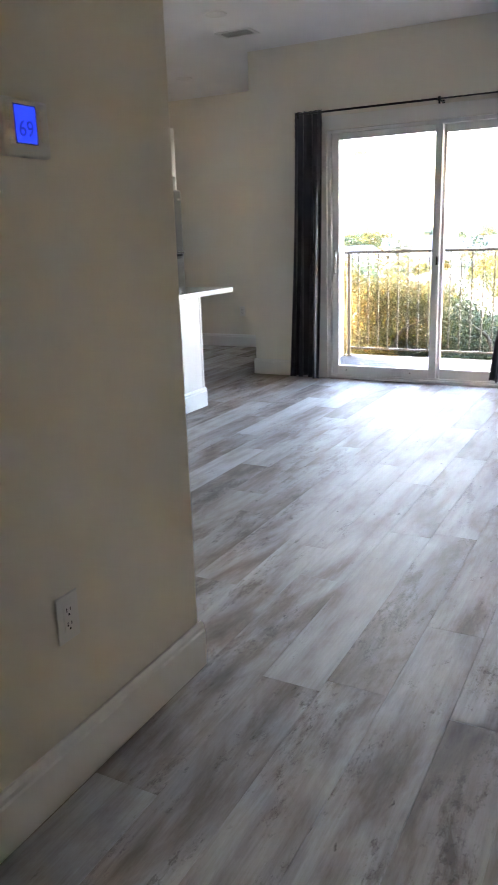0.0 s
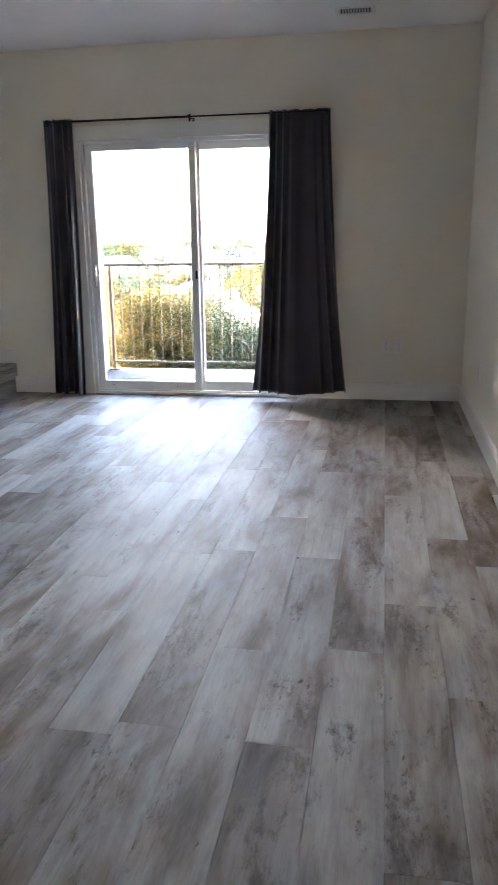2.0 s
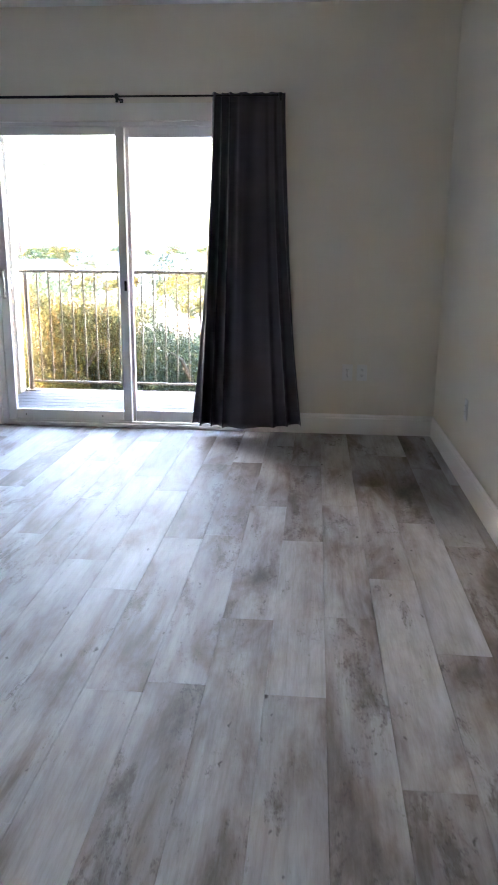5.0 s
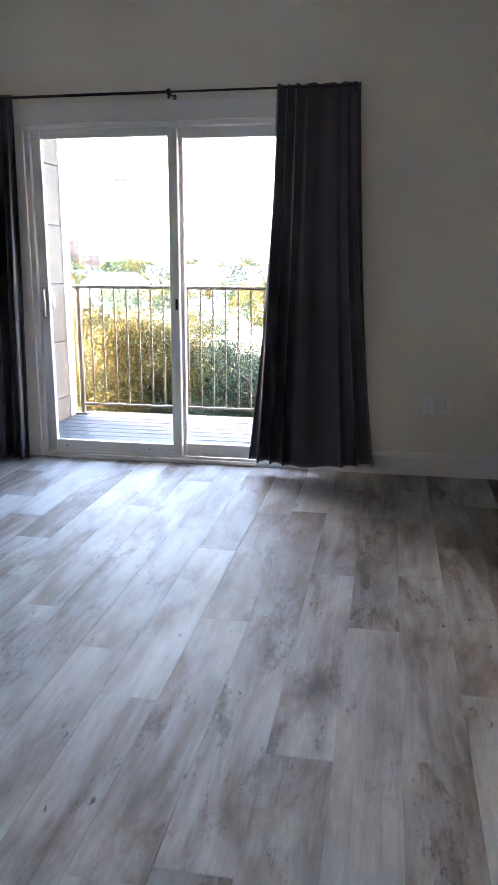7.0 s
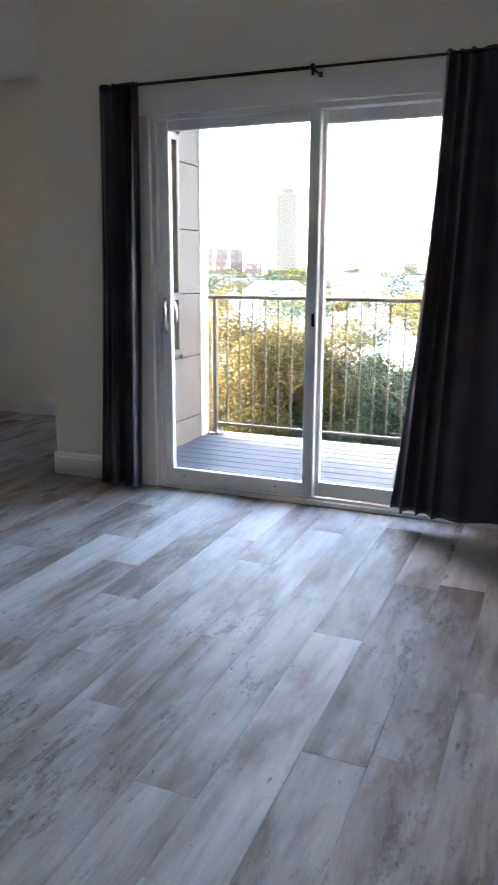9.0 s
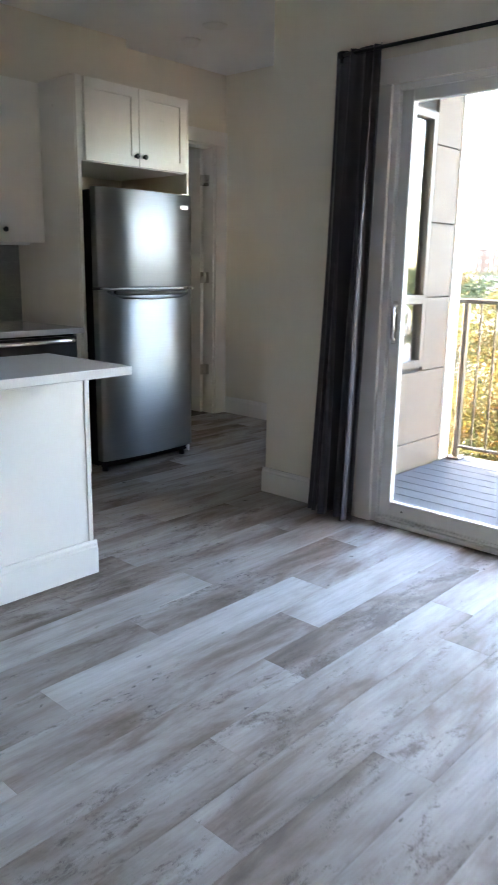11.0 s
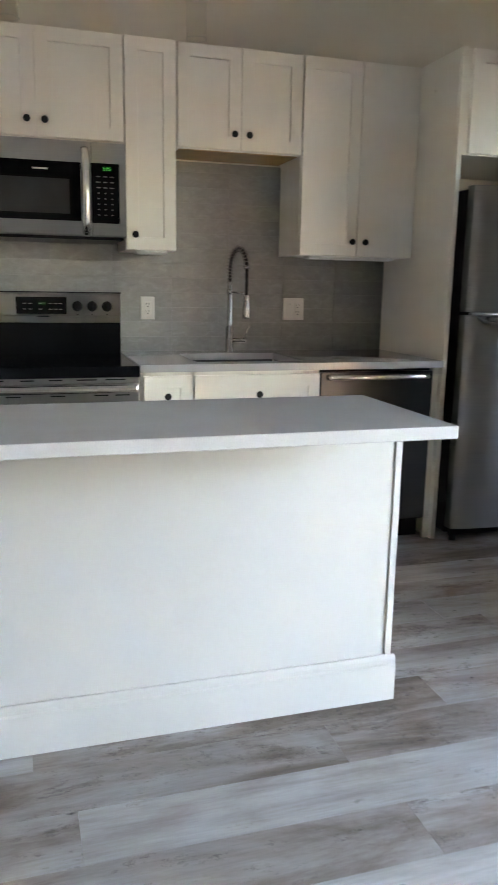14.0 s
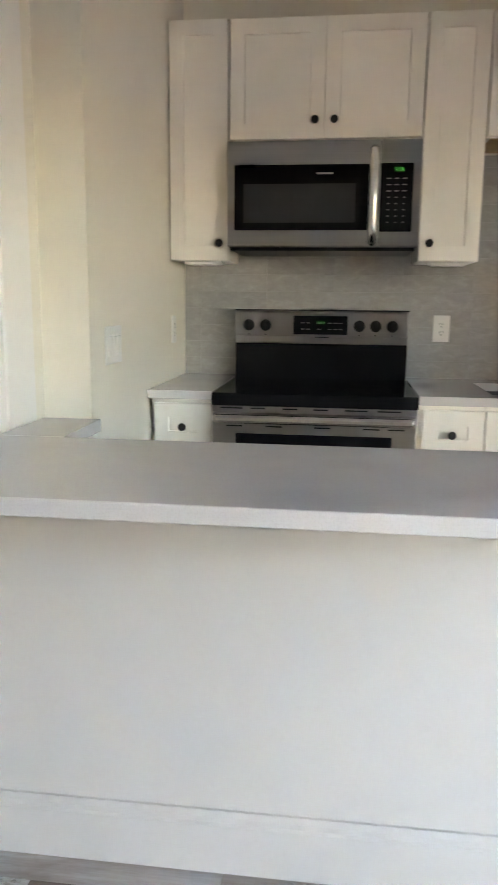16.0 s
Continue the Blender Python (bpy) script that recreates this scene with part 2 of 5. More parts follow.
def tile_material():
    m = mat("stone_tile", (0.25, 0.25, 0.23), 0.4)
    oi = m.node_tree.nodes.new("ShaderNodeObjectInfo")
    tc = m.node_tree.nodes.new("ShaderNodeTexCoord")
    off = nd(m, "ShaderNodeVectorMath")
    off.operation = "MULTIPLY_ADD"
    rv = nd(m, "ShaderNodeCombineXYZ")
    for k in range(3):
        ln(m, oi.outputs["Random"], rv.inputs[k])
    ln(m, rv.outputs[0], off.inputs[0]), ln(m, tc.outputs["Object"], off.inputs[2])
    off.inputs[1].default_value = (31, 17, 23)
    mp = m.node_tree.nodes.new("ShaderNodeMapping")
    mp.inputs["Scale"].default_value = (1, 0.55, 1)
    ln(m, off.outputs[0], mp.inputs[0])
    n = nd(m, "ShaderNodeTexNoise", Scale=34.0, Detail=6.0, Roughness=0.65, Distortion=0.5)
    ln(m, mp.outputs[0], n.inputs["Vector"])
    c = ramp(m, n.outputs[0], [(0.3, (0.29, 0.285, 0.265)), (0.55, (0.335, 0.33, 0.31)), (0.75, (0.40, 0.395, 0.375))])
    c = mixc(m, 1.0, c, ramp(m, oi.outputs["Random"], [(0.0, (0.96, 0.96, 0.96)), (1.0, (1.04, 1.04, 1.04))]), "MULTIPLY")
    ln(m, c, bsdf(m).inputs["Base Color"])
    bumped(m, n.outputs[0], 0.15, 0.001)
    return m


M_TILE = tile_material()
M_GROUT = noisy("grout", (0.38, 0.375, 0.35), 0.8, 0.05, 4.0, 200, 0.1)


def fabric_material():
    m = mat("curtain_fabric", (0.05, 0.04, 0.06), 0.6)
    co = coords(m, (1, 1, 1))
    n = nd(m, "ShaderNodeTexNoise", Scale=5.0, Detail=5.0)
    w = nd(m, "ShaderNodeTexNoise", Scale=500.0, Detail=1.0)
    ln(m, co, n.inputs["Vector"]), ln(m, co, w.inputs["Vector"])
    ln(m, ramp(m, n.outputs[0], [(0.3, (0.026, 0.021, 0.030)), (0.7, (0.039, 0.032, 0.044))]), bsdf(m).inputs["Base Color"])
    bsdf(m).inputs["Sheen Weight"].default_value = 0.45
    bsdf(m).inputs["Sheen Roughness"].default_value = 0.4
    bumped(m, w.outputs[0], 0.3, 0.0006)
    return m


M_CURTAIN = fabric_material()


def deck_material():
    m = mat("composite_deck", (0.10, 0.105, 0.115), 0.7, spec=0.12)
    co = coords(m, (0.08, 1, 1))
    n = nd(m, "ShaderNodeTexNoise", Scale=60.0, Detail=5.0, Roughness=0.7)
    ln(m, co, n.inputs["Vector"])
    ln(m, ramp(m, n.outputs[0], [(0.3, (0.068, 0.073, 0.080)), (0.7, (0.094, 0.099, 0.108))]), bsdf(m).inputs["Base Color"])
    bumped(m, n.outputs[0], 0.2, 0.001)
    return m


M_DECK = deck_material()


def leaf_material(name, stops, through=0.25):
    """Thin leaves, which let a part of the light through."""
    m = mat(name, (0.08, 0.1, 0.03), 0.7, spec=0.15)
    g = m.node_tree.nodes.new("ShaderNodeNewGeometry")
    c = ramp(m, g.outputs["Random Per Island"], stops)
    ln(m, c, bsdf(m).inputs["Base Color"])
    tl, mx = m.node_tree.nodes.new("ShaderNodeBsdfTranslucent"), m.node_tree.nodes.new("ShaderNodeMixShader")
    mx.inputs[0].default_value = through
    ln(m, c, tl.inputs[0]), ln(m, bsdf(m).outputs[0], mx.inputs[1]), ln(m, tl.outputs[0], mx.inputs[2])
    ln(m, mx.outputs[0], m.node_tree.nodes["Material Output"].inputs[0])
    return m


M_LEAF_A = leaf_material("autumn_leaves", [(0.0, (0.024, 0.036, 0.013)), (0.4, (0.050, 0.056, 0.014)), (0.68, (0.105, 0.088, 0.014)), (0.88, (0.125, 0.065, 0.013)), (1.0, (0.08, 0.03, 0.010))])
M_LEAF_B = leaf_material("green_leaves", [(0.0, (0.014, 0.027, 0.017)), (0.6, (0.026, 0.044, 0.024)), (0.9, (0.045, 0.060, 0.024)), (1.0, (0.10, 0.09, 0.02))])
M_BARK = noisy("bark", (0.09, 0.07, 0.05), 0.9, 0.3, 3.0, 30, 0.5)
M_GROUND = noisy("pale_ground", (0.40, 0.35, 0.28), 0.9, 0.2, 0.03, 2, 0.3)
M_ROOF = noisy("pale_roof", (0.45, 0.41, 0.34), 0.8, 0.1, 0.2, 5, 0.1)
M_BRICK = noisy("red_brick", (0.075, 0.040, 0.024), 0.85, 0.15, 0.3, 8, 0.2)
M_STONE = noisy("tower_concrete", (0.062, 0.052, 0.028), 0.8, 0.1, 0.1, 2, 0.1)
M_FARWIN = noisy("far_window", (0.12, 0.105, 0.09), 0.5, 0.2, 0.4, 8, 0.0)
# lawn colour darkened to carry the trees' shade
M_GRASS = noisy("shade_dark_lawn", (0.035, 0.045, 0.018), 0.9, 0.4, 0.8, 12, 0.5)
M_SIDING = noisy("house_siding", (0.55, 0.52, 0.46), 0.7, 0.05, 0.4, 8, 0.1)
M_FRAME = noisy("taupe_frame", (0.11, 0.095, 0.08), 0.4, 0.05, 3.0, 200, 0.02, spec=0.2)
M_REDROOF = noisy("rust_roof", (0.17, 0.07, 0.045), 0.9, 0.2, 0.6, 8, 0.2)
M_SHINGLE = noisy("roof_shingle", (0.14, 0.12, 0.12), 0.9, 0.2, 0.6, 8, 0.2)


def emit(name, col, strength):
    m = mat(name, (0, 0, 0), 0.3)
    bsdf(m).inputs["Emission Color"].default_value = (*col, 1)
    bsdf(m).inputs["Emission Strength"].default_value = strength
    return m


M_LCD = emit("blue_display", (0.02, 0.06, 1.0), 0.0075)
M_LCDINK = emit("display_ink", (0.02, 0.05, 0.6), 0.003)
M_DIM = emit("dim_green_digits", (0.08, 0.9, 0.12), 0.0008)
M_LEGEND = mat("pale_legend", (0.13, 0.13, 0.13), 0.6)
M_GREEN = emit("green_digits", (0.08, 0.9, 0.12), 0.0026)


# ---- mesh helpers ----
ORG = {}


def bx(bm, x0, x1, y0, y1, z0, z1, bev=0.0, seg=1):
    """A box between two corners, its edges bevelled where bev is given."""
    vs = [bm.verts.new((x, y, z)) for x in (min(x0, x1), max(x0, x1)) for y in (min(y0, y1), max(y0, y1)) for z in (min(z0, z1), max(z0, z1))]
    fs = [bm.faces.new([vs[i] for i in q]) for q in ((0, 1, 3, 2), (4, 6, 7, 5), (0, 4, 5, 1), (2, 3, 7, 6), (0, 2, 6, 4), (1, 5, 7, 3))]
    if bev:
        es = list({e for f in fs for e in f.edges})
        bmesh.ops.bevel(bm, geom=es, offset=bev, segments=seg, profile=0.5, affect="EDGES")


def cyl(bm, p0, p1, r0, r1=None, n=16, caps=True):
    """A round bar from p0 to p1."""
    r1 = r0 if r1 is None else r1
    p0, p1 = Vector(p0), Vector(p1)
    q = (p1 - p0).to_track_quat("Z", "Y")
    rings = [[bm.verts.new(p + q @ Vector((r * math.cos(2 * math.pi * k / n), r * math.sin(2 * math.pi * k / n), 0))) for k in range(n)] for p, r in ((p0, r0), (p1, r1))]
    for k in range(n):
        f = bm.faces.new((rings[0][k], rings[0][(k + 1) % n], rings[1][(k + 1) % n], rings[1][k]))
        f.smooth = True
    if caps:
        bm.faces.new(rings[0][::-1])
        bm.faces.new(rings[1])


def lathe(bm, base, axis, prof, n=20):
    """A turned shape: prof gives (distance along axis, radius)."""
    q = Vector(axis).to_track_quat("Z", "Y")
    rings = []
    for d, r in prof:
        rings.append([bm.verts.new(Vector(base) + q @ Vector((r * math.cos(2 * math.pi * k / n), r * math.sin(2 * math.pi * k / n), d))) for k in range(n)])
    for a, b in zip(rings, rings[1:]):
        for k in range(n):
            f = bm.faces.new((a[k], a[(k + 1) % n], b[(k + 1) % n], b[k]))
            f.smooth = True
    bm.faces.new(rings[0][::-1])
    bm.faces.new(rings[-1])


def tube(bm, pts, r, n=10):
    """A pipe through points."""
    pts = [Vector(p) for p in pts]
    rings = []
    up = Vector((0.13, 0.31, 0.94))
    for i, p in enumerate(pts):
        d = (pts[min(i + 1, len(pts) - 1)] - pts[max(i - 1, 0)]).normalized()
        a = d.cross(up).normalized()
        b = d.cross(a)
        rings.append([bm.verts.new(p + r * (math.cos(2 * math.pi * k / n) * a + math.sin(2 * math.pi * k / n) * b)) for k in range(n)])
    for s, t in zip(rings, rings[1:]):
        for k in range(n):
            f = bm.faces.new((s[k], s[(k + 1) % n], t[(k + 1) % n], t[k]))
            f.smooth = True
    bm.faces.new(rings[0][::-1])
    bm.faces.new(rings[-1])


def thing(name, at, label="", category="", group="", kind=""):
    """An Empty at a thing's base, to parent its parts."""
    e = new(name)
    e.empty_display_size = 0.1
    e.location = at
    ORG[e] = Vector(at)
    return tagged(e, label, category, group, kind)


def part(name, bm, material, parent=None, label="", flip=True):
    """Link bm, which is in world coordinates, as one mesh object under parent."""
    bmesh.ops.recalc_face_normals(bm, faces=bm.faces[:])
    o = ORG[parent] if parent is not None else Vector((0, 0, 0))
    me = bpy.data.meshes.new(name)
    bm.to_mesh(me)
    bm.free()
    me.transform(Matrix.Translation(-o))
    me.materials.append(material)
    ob = new(name, me)
    ob.parent = parent
    ORG[ob] = o
    if label:
        tagged(ob, label)
    return ob


def solid(name, material, boxes, parent=None, bev=0.0, label="", seg=1):
    bm = bmesh.new()
    for b in boxes:
        bx(bm, *b, bev=bev, seg=seg)
    return part(name, bm, material, parent, label)


def setting(name, material, boxes, label="", bev=0.0, category=""):
    return tagged(solid(name, material, boxes, None, bev), label, category, "", "structure")

# ---- the structure ----
H = 2.83                      # ceiling
XW, YE = -3.93, 0.15          # west end of the window wall, its thickness
DX0, DX1, DZ = -3.19, -1.36, 2.125   # opening of the sliding door
KX = -5.67                    # kitchen wall
KXN = -5.84                   # wall beyond the fridge
YN = 1.60                     # far wall of the nook
YS = -3.02                    # south wall of the kitchen
TX, TY = -1.74, -4.65         # end of the entry wall
YB = -9.0                     # behind the start
GZ = -8.5                     # street level

setting("wall_north", M_WALL, [(XW, DX0, 0, YE, 0, H), (DX1, 0.15, 0, YE, 0, H), (DX0, DX1, 0, YE, DZ, H)], "greige painted wall around the sliding glass door", category="wall")
setting("wall_east", M_WALL, [(0, 0.15, YB, 0, 0, H)], "greige painted side wall of the living room", category="wall")
setting("wall_kitchen", M_WALL, [(KX - 0.15, KX, YS - 0.15, 0.39, 0, H)], "greige painted wall behind the kitchen cabinets", category="wall")
DY0, DY1, DDZ = 0.66, 1.47, 2.27
setting("wall_nook_west", M_WALL, [(KXN - 0.12, KXN, 0.39, DY0, 0, H), (KXN - 0.12, KXN, DY1, YN + 0.15, 0, H), (KXN - 0.12, KXN, DY0, DY1, DDZ, H), (KXN, KX, 0.39, 0.42, 0, H)], "greige wall with a closet door beyond the fridge", category="wall")
setting("wall_nook_north", M_WALL, [(KXN, XW + 0.098, YN, YN + 0.15, 0, H)], "greige far wall of the nook", category="wall")
NWY0, NWY1, NWZ0, NWZ1 = 0.36, 1.52, 0.62, 2.30
setting("wall_nook_east", M_WALL, [(XW, XW + 0.10, YE, NWY0, 0, H), (XW, XW + 0.10, NWY1, YN, 0, H), (XW, XW + 0.10, NWY0, NWY1, 0, NWZ0), (XW, XW + 0.10, NWY0, NWY1, NWZ1, H)], "greige nook wall with a window to the balcony", category="wall")
setting("wall_kitchen_south", M_WALL, [(KX, -4.33, YS - 0.12, YS, 0, H)], "greige wall at the end of the kitchen counter", category="wall")
setting("wall_nib", M_WALL, [(-4.45, -4.33, -3.165, YS - 0.12, 0, H)], "greige wall end behind the worktop return", category="wall")
setting("wall_hall_end", M_WALL, [(-4.45, -4.00, -3.27, -3.165, 0, H)], "greige wall behind the hall casing", category="wall")
setting("wall_entry", M_WALL, [(TX - 0.12, TX, YB, TY, 0, H), (-5.9, TX - 0.12, TY - 0.12, TY, 0, H)], "greige entry wall with a thermostat", category="wall")
setting("wall_back", M_WALL, [(TX - 0.12, 0.15, YB - 0.15, YB, 0, H)], "greige wall behind the entry", category="wall")
setting("wall_hall", M_WALL, [(-6.0, -5.88, TY, -3.27, 0, H), (-5.88, -4.34, -3.27, -3.17, 0, H)], "greige hall wall", category="wall")
setting("wall_closet", M_WALL, [(-7.1, -7.0, 0.3, 1.8, 0, H), (-7.0, KXN - 0.12, 0.3, 0.4, 0, H), (-7.0, KXN - 0.12, DY1 - 0.004, DY1 + 0.1, 0, H)], "greige closet walls", category="wall")
setting("ceiling", M_CEIL, [(-7.1, 0.15, YB - 0.15, YE, H, H + 0.2), (-7.1, XW + 0.13, YE, YN + 0.15, H, H + 0.2)], "smooth white painted ceiling", category="ceiling")
setting("subfloor", M_FELT, [(-7.1, 0.15, YB - 0.15, 0.02, -0.2, -0.006), (-7.1, XW + 0.10, 0.02, YN + 0.15, -0.2, -0.006)], "dark underlay beneath the planks", category="floor")


def skirting(bm, x0, y0, x1, y1, nx, ny, h=0.145, t=0.016):
    """A baseboard along a wall line, on the side of the normal (nx, ny), in one stepped profile."""
    prof = [(0, 0), (t, 0), (t, h - 0.030), (t - 0.004, h - 0.024), (t - 0.004, h - 0.012), (t - 0.010, h), (0, h)]
    ends = [[bm.verts.new((x + nx * d, y + ny * d, z)) for d, z in prof] for x, y in ((x0, y0), (x1, y1))]
    n = len(prof)
    for k in range(n):
        bm.faces.new((ends[0][k], ends[0][(k + 1) % n], ends[1][(k + 1) % n], ends[1][k]))
    bm.faces.new(ends[0][::-1])
    bm.faces.new(ends[1])


bm = bmesh.new()
skirting(bm, XW - 0.016, 0, DX0 - 0.09, 0, 0, -1)
skirting(bm, DX1 + 0.09, 0, 0, 0, 0, -1)
skirting(bm, 0, -0.016, 0, YB, -1, 0)
skirting(bm, XW, 0, XW, YN, -1, 0)
skirting(bm, KXN, YN, XW - 0.016, YN, 0, -1)
skirting(bm, TX, YB, TX, TY + 0.016, 1, 0)
skirting(bm, TX, TY, -5.88, TY, 0, 1)
tagged(part("baseboard", bm, M_TRIM), "white painted baseboard with a stepped top", "baseboard", "", "structure")

# casing of the sliding door
bm = bmesh.new()
bx(bm, DX0 - 0.09, DX0 + 0.004, -0.02, 0, 0, DZ, 0.003)
bx(bm, DX1 - 0.004, DX1 + 0.09, -0.02, 0, 0, DZ, 0.003)
bx(bm, DX0 - 0.09, DX1 + 0.09, -0.022, 0, DZ, DZ + 0.112, 0.003)
tagged(part("trim", bm, M_TRIM), "flat white casing around the sliding door", "trim", "", "structure")

# ---- sliding door ----
sd = thing("door_1", ((DX0 + DX1) / 2, 0.06, 0), "white vinyl sliding glass patio door, closed", "door", "", "structure")
MX = -2.235
bm = bmesh.new()
bx(bm, DX0, DX0 + 0.035, 0.0, 0.13, 0.0, DZ, 0.003)
bx(bm, DX1 - 0.035, DX1, 0.0, 0.13, 0.0, DZ, 0.003)
bx(bm, DX0 + 0.035, DX1 - 0.035, 0.0, 0.13, DZ - 0.028, DZ, 0.003)
bx(bm, DX0 + 0.035, DX1 - 0.035, -0.012, 0.13, 0.0, 0.026, 0.003)
bx(bm, DX0 + 0.035, DX1 - 0.035, 0.012, 0.02, 0.026, 0.04)
part("door_frame", bm, M_VINYL, sd, "white vinyl frame")


def sash(name, x0, x1, y0, y1, zt, side):
    g = 0.062
    bm = bmesh.new()
    bx(bm, x0, x0 + g, y0, y1, 0.03, DZ - 0.024, 0.004)
    bx(bm, x1 - g, x1, y0, y1, 0.03, DZ - 0.024, 0.004)
    bx(bm, x0 + g, x1 - g, y0, y1, 0.03, 0.03 + 0.085, 0.004)
    bx(bm, x0 + g, x1 - g, y0, y1, zt, DZ - 0.024, 0.004)
    s = part(name, bm, M_VINYL, sd, "white vinyl sash")
    p = solid("pane", M_PANE, [(x0 + g - 0.004, x1 - g + 0.004, (y0 + y1) / 2 - 0.003, (y0 + y1) / 2 + 0.003, 0.11, zt + 0.004)], s, label="clear glass pane")
    p.visible_shadow = False
    return s


sash("sash", DX0 + 0.037, MX + 0.03, 0.024, 0.064, 2.045, 0)
sash("sash", MX - 0.01, DX1 - 0.037, 0.072, 0.112, 2.035, 1)
bm = bmesh.new()
hx = DX0 + 0.068
bx(bm, hx - 0.014, hx + 0.014, 0.016, 0.024, 0.93, 1.14, 0.003)
tube(bm, [(hx, 0.018, 0.95), (hx + 0.012, -0.02, 0.965), (hx + 0.02, -0.032, 1.0), (hx + 0.022, -0.035, 1.035), (hx + 0.02, -0.032, 1.07), (hx + 0.012, -0.02, 1.105), (hx, 0.018, 1.12)], 0.008)
part("handle", bm, M_NICKEL, sd, "satin nickel pull handle")
bm = bmesh.new()
tube(bm, [(hx, 0.064, 0.95), (hx + 0.012, 0.10, 0.965), (hx + 0.02, 0.112, 1.0), (hx + 0.022, 0.115, 1.035), (hx + 0.02, 0.112, 1.07), (hx + 0.012, 0.10, 1.105), (hx, 0.064, 1.12)], 0.008)
part("handle", bm, M_NICKEL, sd, "satin nickel pull handle")
bm = bmesh.new()
bx(bm, MX + 0.004, MX + 0.022, 0.014, 0.024, 1.0, 1.07, 0.002)
cyl(bm, (-3.02, 0.0235, 0.075), (-3.02, 0.026, 0.075), 0.005)
cyl(bm, (-2.43, 0.0235, 0.075), (-2.43, 0.026, 0.075), 0.005)
part("latch", bm, M_BMETAL, sd, "dark latch and screw caps")

# ---- nook window ----
nw = thing("window_1", (XW + 0.05, (NWY0 + NWY1) / 2, NWZ0), "taupe-framed two-part window from the nook to the balcony", "window", "", "structure")
bm = bmesh.new()
x0, x1 = XW + 0.03, XW + 0.132
for b in ((x0, x1, NWY0, NWY0 + 0.05, NWZ0, NWZ1), (x0, x1, NWY1 - 0.05, NWY1, NWZ0, NWZ1), (x0, x1, NWY0 + 0.05, NWY1 - 0.05, NWZ0, NWZ0 + 0.05), (x0, x1, NWY0 + 0.05, NWY1 - 0.05, NWZ1 - 0.05, NWZ1), (x0, x1, NWY0 + 0.05, NWY1 - 0.05, 1.06, 1.12)):
    bx(bm, *b, bev=0.003)
part("window_frame", bm, M_FRAME, nw)
for z0, z1 in ((NWZ0 + 0.046, 1.064), (1.116, NWZ1 - 0.046)):
    solid("pane", M_PANE_DARK, [(XW + 0.09, XW + 0.096, NWY0 + 0.046, NWY1 - 0.046, z0, z1)], nw)

# ---- closet door beyond the fridge ----
bm = bmesh.new()
bx(bm, KXN, KXN + 0.02, DY1 - 0.004, YN, 0, DDZ, 0.003)
bx(bm, KXN, KXN + 0.02, DY0 - 0.09, DY0 + 0.004, 0, DDZ, 0.003)
bx(bm, KXN, KXN + 0.022, DY0 - 0.09, YN, DDZ, DDZ + 0.11, 0.003)
bx(bm, KXN - 0.12, KXN, DY1 - 0.018, DY1, 0, DDZ, 0.001)
bx(bm, KXN - 0.12, KXN, DY0, DY0 + 0.018, 0, DDZ, 0.001)
bx(bm, KXN - 0.12, KXN, DY0, DY1, DDZ - 0.018, DDZ, 0.001)
tagged(part("trim", bm, M_TRIM), "white casing and jamb of the closet door", "trim", "", "structure")
cd = thing("door_2", (KXN - 0.1, DY1 - 0.03, 0), "white panelled closet door standing open inward", "door", "", "structure")
bm = bmesh.new()
bx(bm, KXN - 0.84, KXN - 0.085, DY1 - 0.085, DY1 - 0.05, 0.012, DDZ - 0.025, 0.002)
for z0, z1 in ((0.22, 1.0), (1.16, 2.08)):
    bx(bm, KXN - 0.72, KXN - 0.20, DY1 - 0.09, DY1 - 0.085, z0, z1, 0.002)
part("leaf", bm, M_TRIM, cd)
for z in (0.35, 1.15, 1.95):
    bm = bmesh.new()
    bx(bm, KXN - 0.086, KXN - 0.080, DY1 - 0.085, DY1 - 0.04, z, z + 0.09)
    bx(bm, KXN - 0.086, KXN - 0.045, DY1 - 0.022, DY1 - 0.0175, z, z + 0.09)
    cyl(bm, (KXN - 0.075, DY1 - 0.036, z), (KXN - 0.075, DY1 - 0.036, z + 0.09), 0.007, n=10)
    part("hinge", bm, M_NICKEL, cd, "satin nickel hinge")

# ---- hall behind the kitchen wall ----
bm = bmesh.new()
bx(bm, -4.225, -4.045, -3.165, -3.145, 0.0, 2.83, 0.005, 2)
bx(bm, -4.045, -3.985, -3.275, -3.150, 0, 2.83, 0.003)
tagged(part("trim", bm, M_TRIM), "white casing at the hall opening", "trim", "", "structure")
od = thing("door_3", (-5.86, -3.9, 0), "honey oak door at the end of the hall", "door", "", "structure")
bm = bmesh.new()
bx(bm, -5.88, -5.845, -4.35, -3.5, 0.01, 2.1, 0.003)
bx(bm, -5.845, -5.838, -4.25, -3.6, 0.2, 0.95, 0.003)
bx(bm, -5.845, -5.838, -4.25, -3.6, 1.1, 1.98, 0.003)
part("leaf", bm, M_OAK, od)
bm = bmesh.new()
lathe(bm, (-5.845, -3.57, 1.0), (1, 0, 0), [(0, 0.025), (0.01, 0.02), (0.03, 0.014), (0.045, 0.027), (0.06, 0.022)])
part("door_handle", bm, M_NICKEL, od, "round nickel knob")

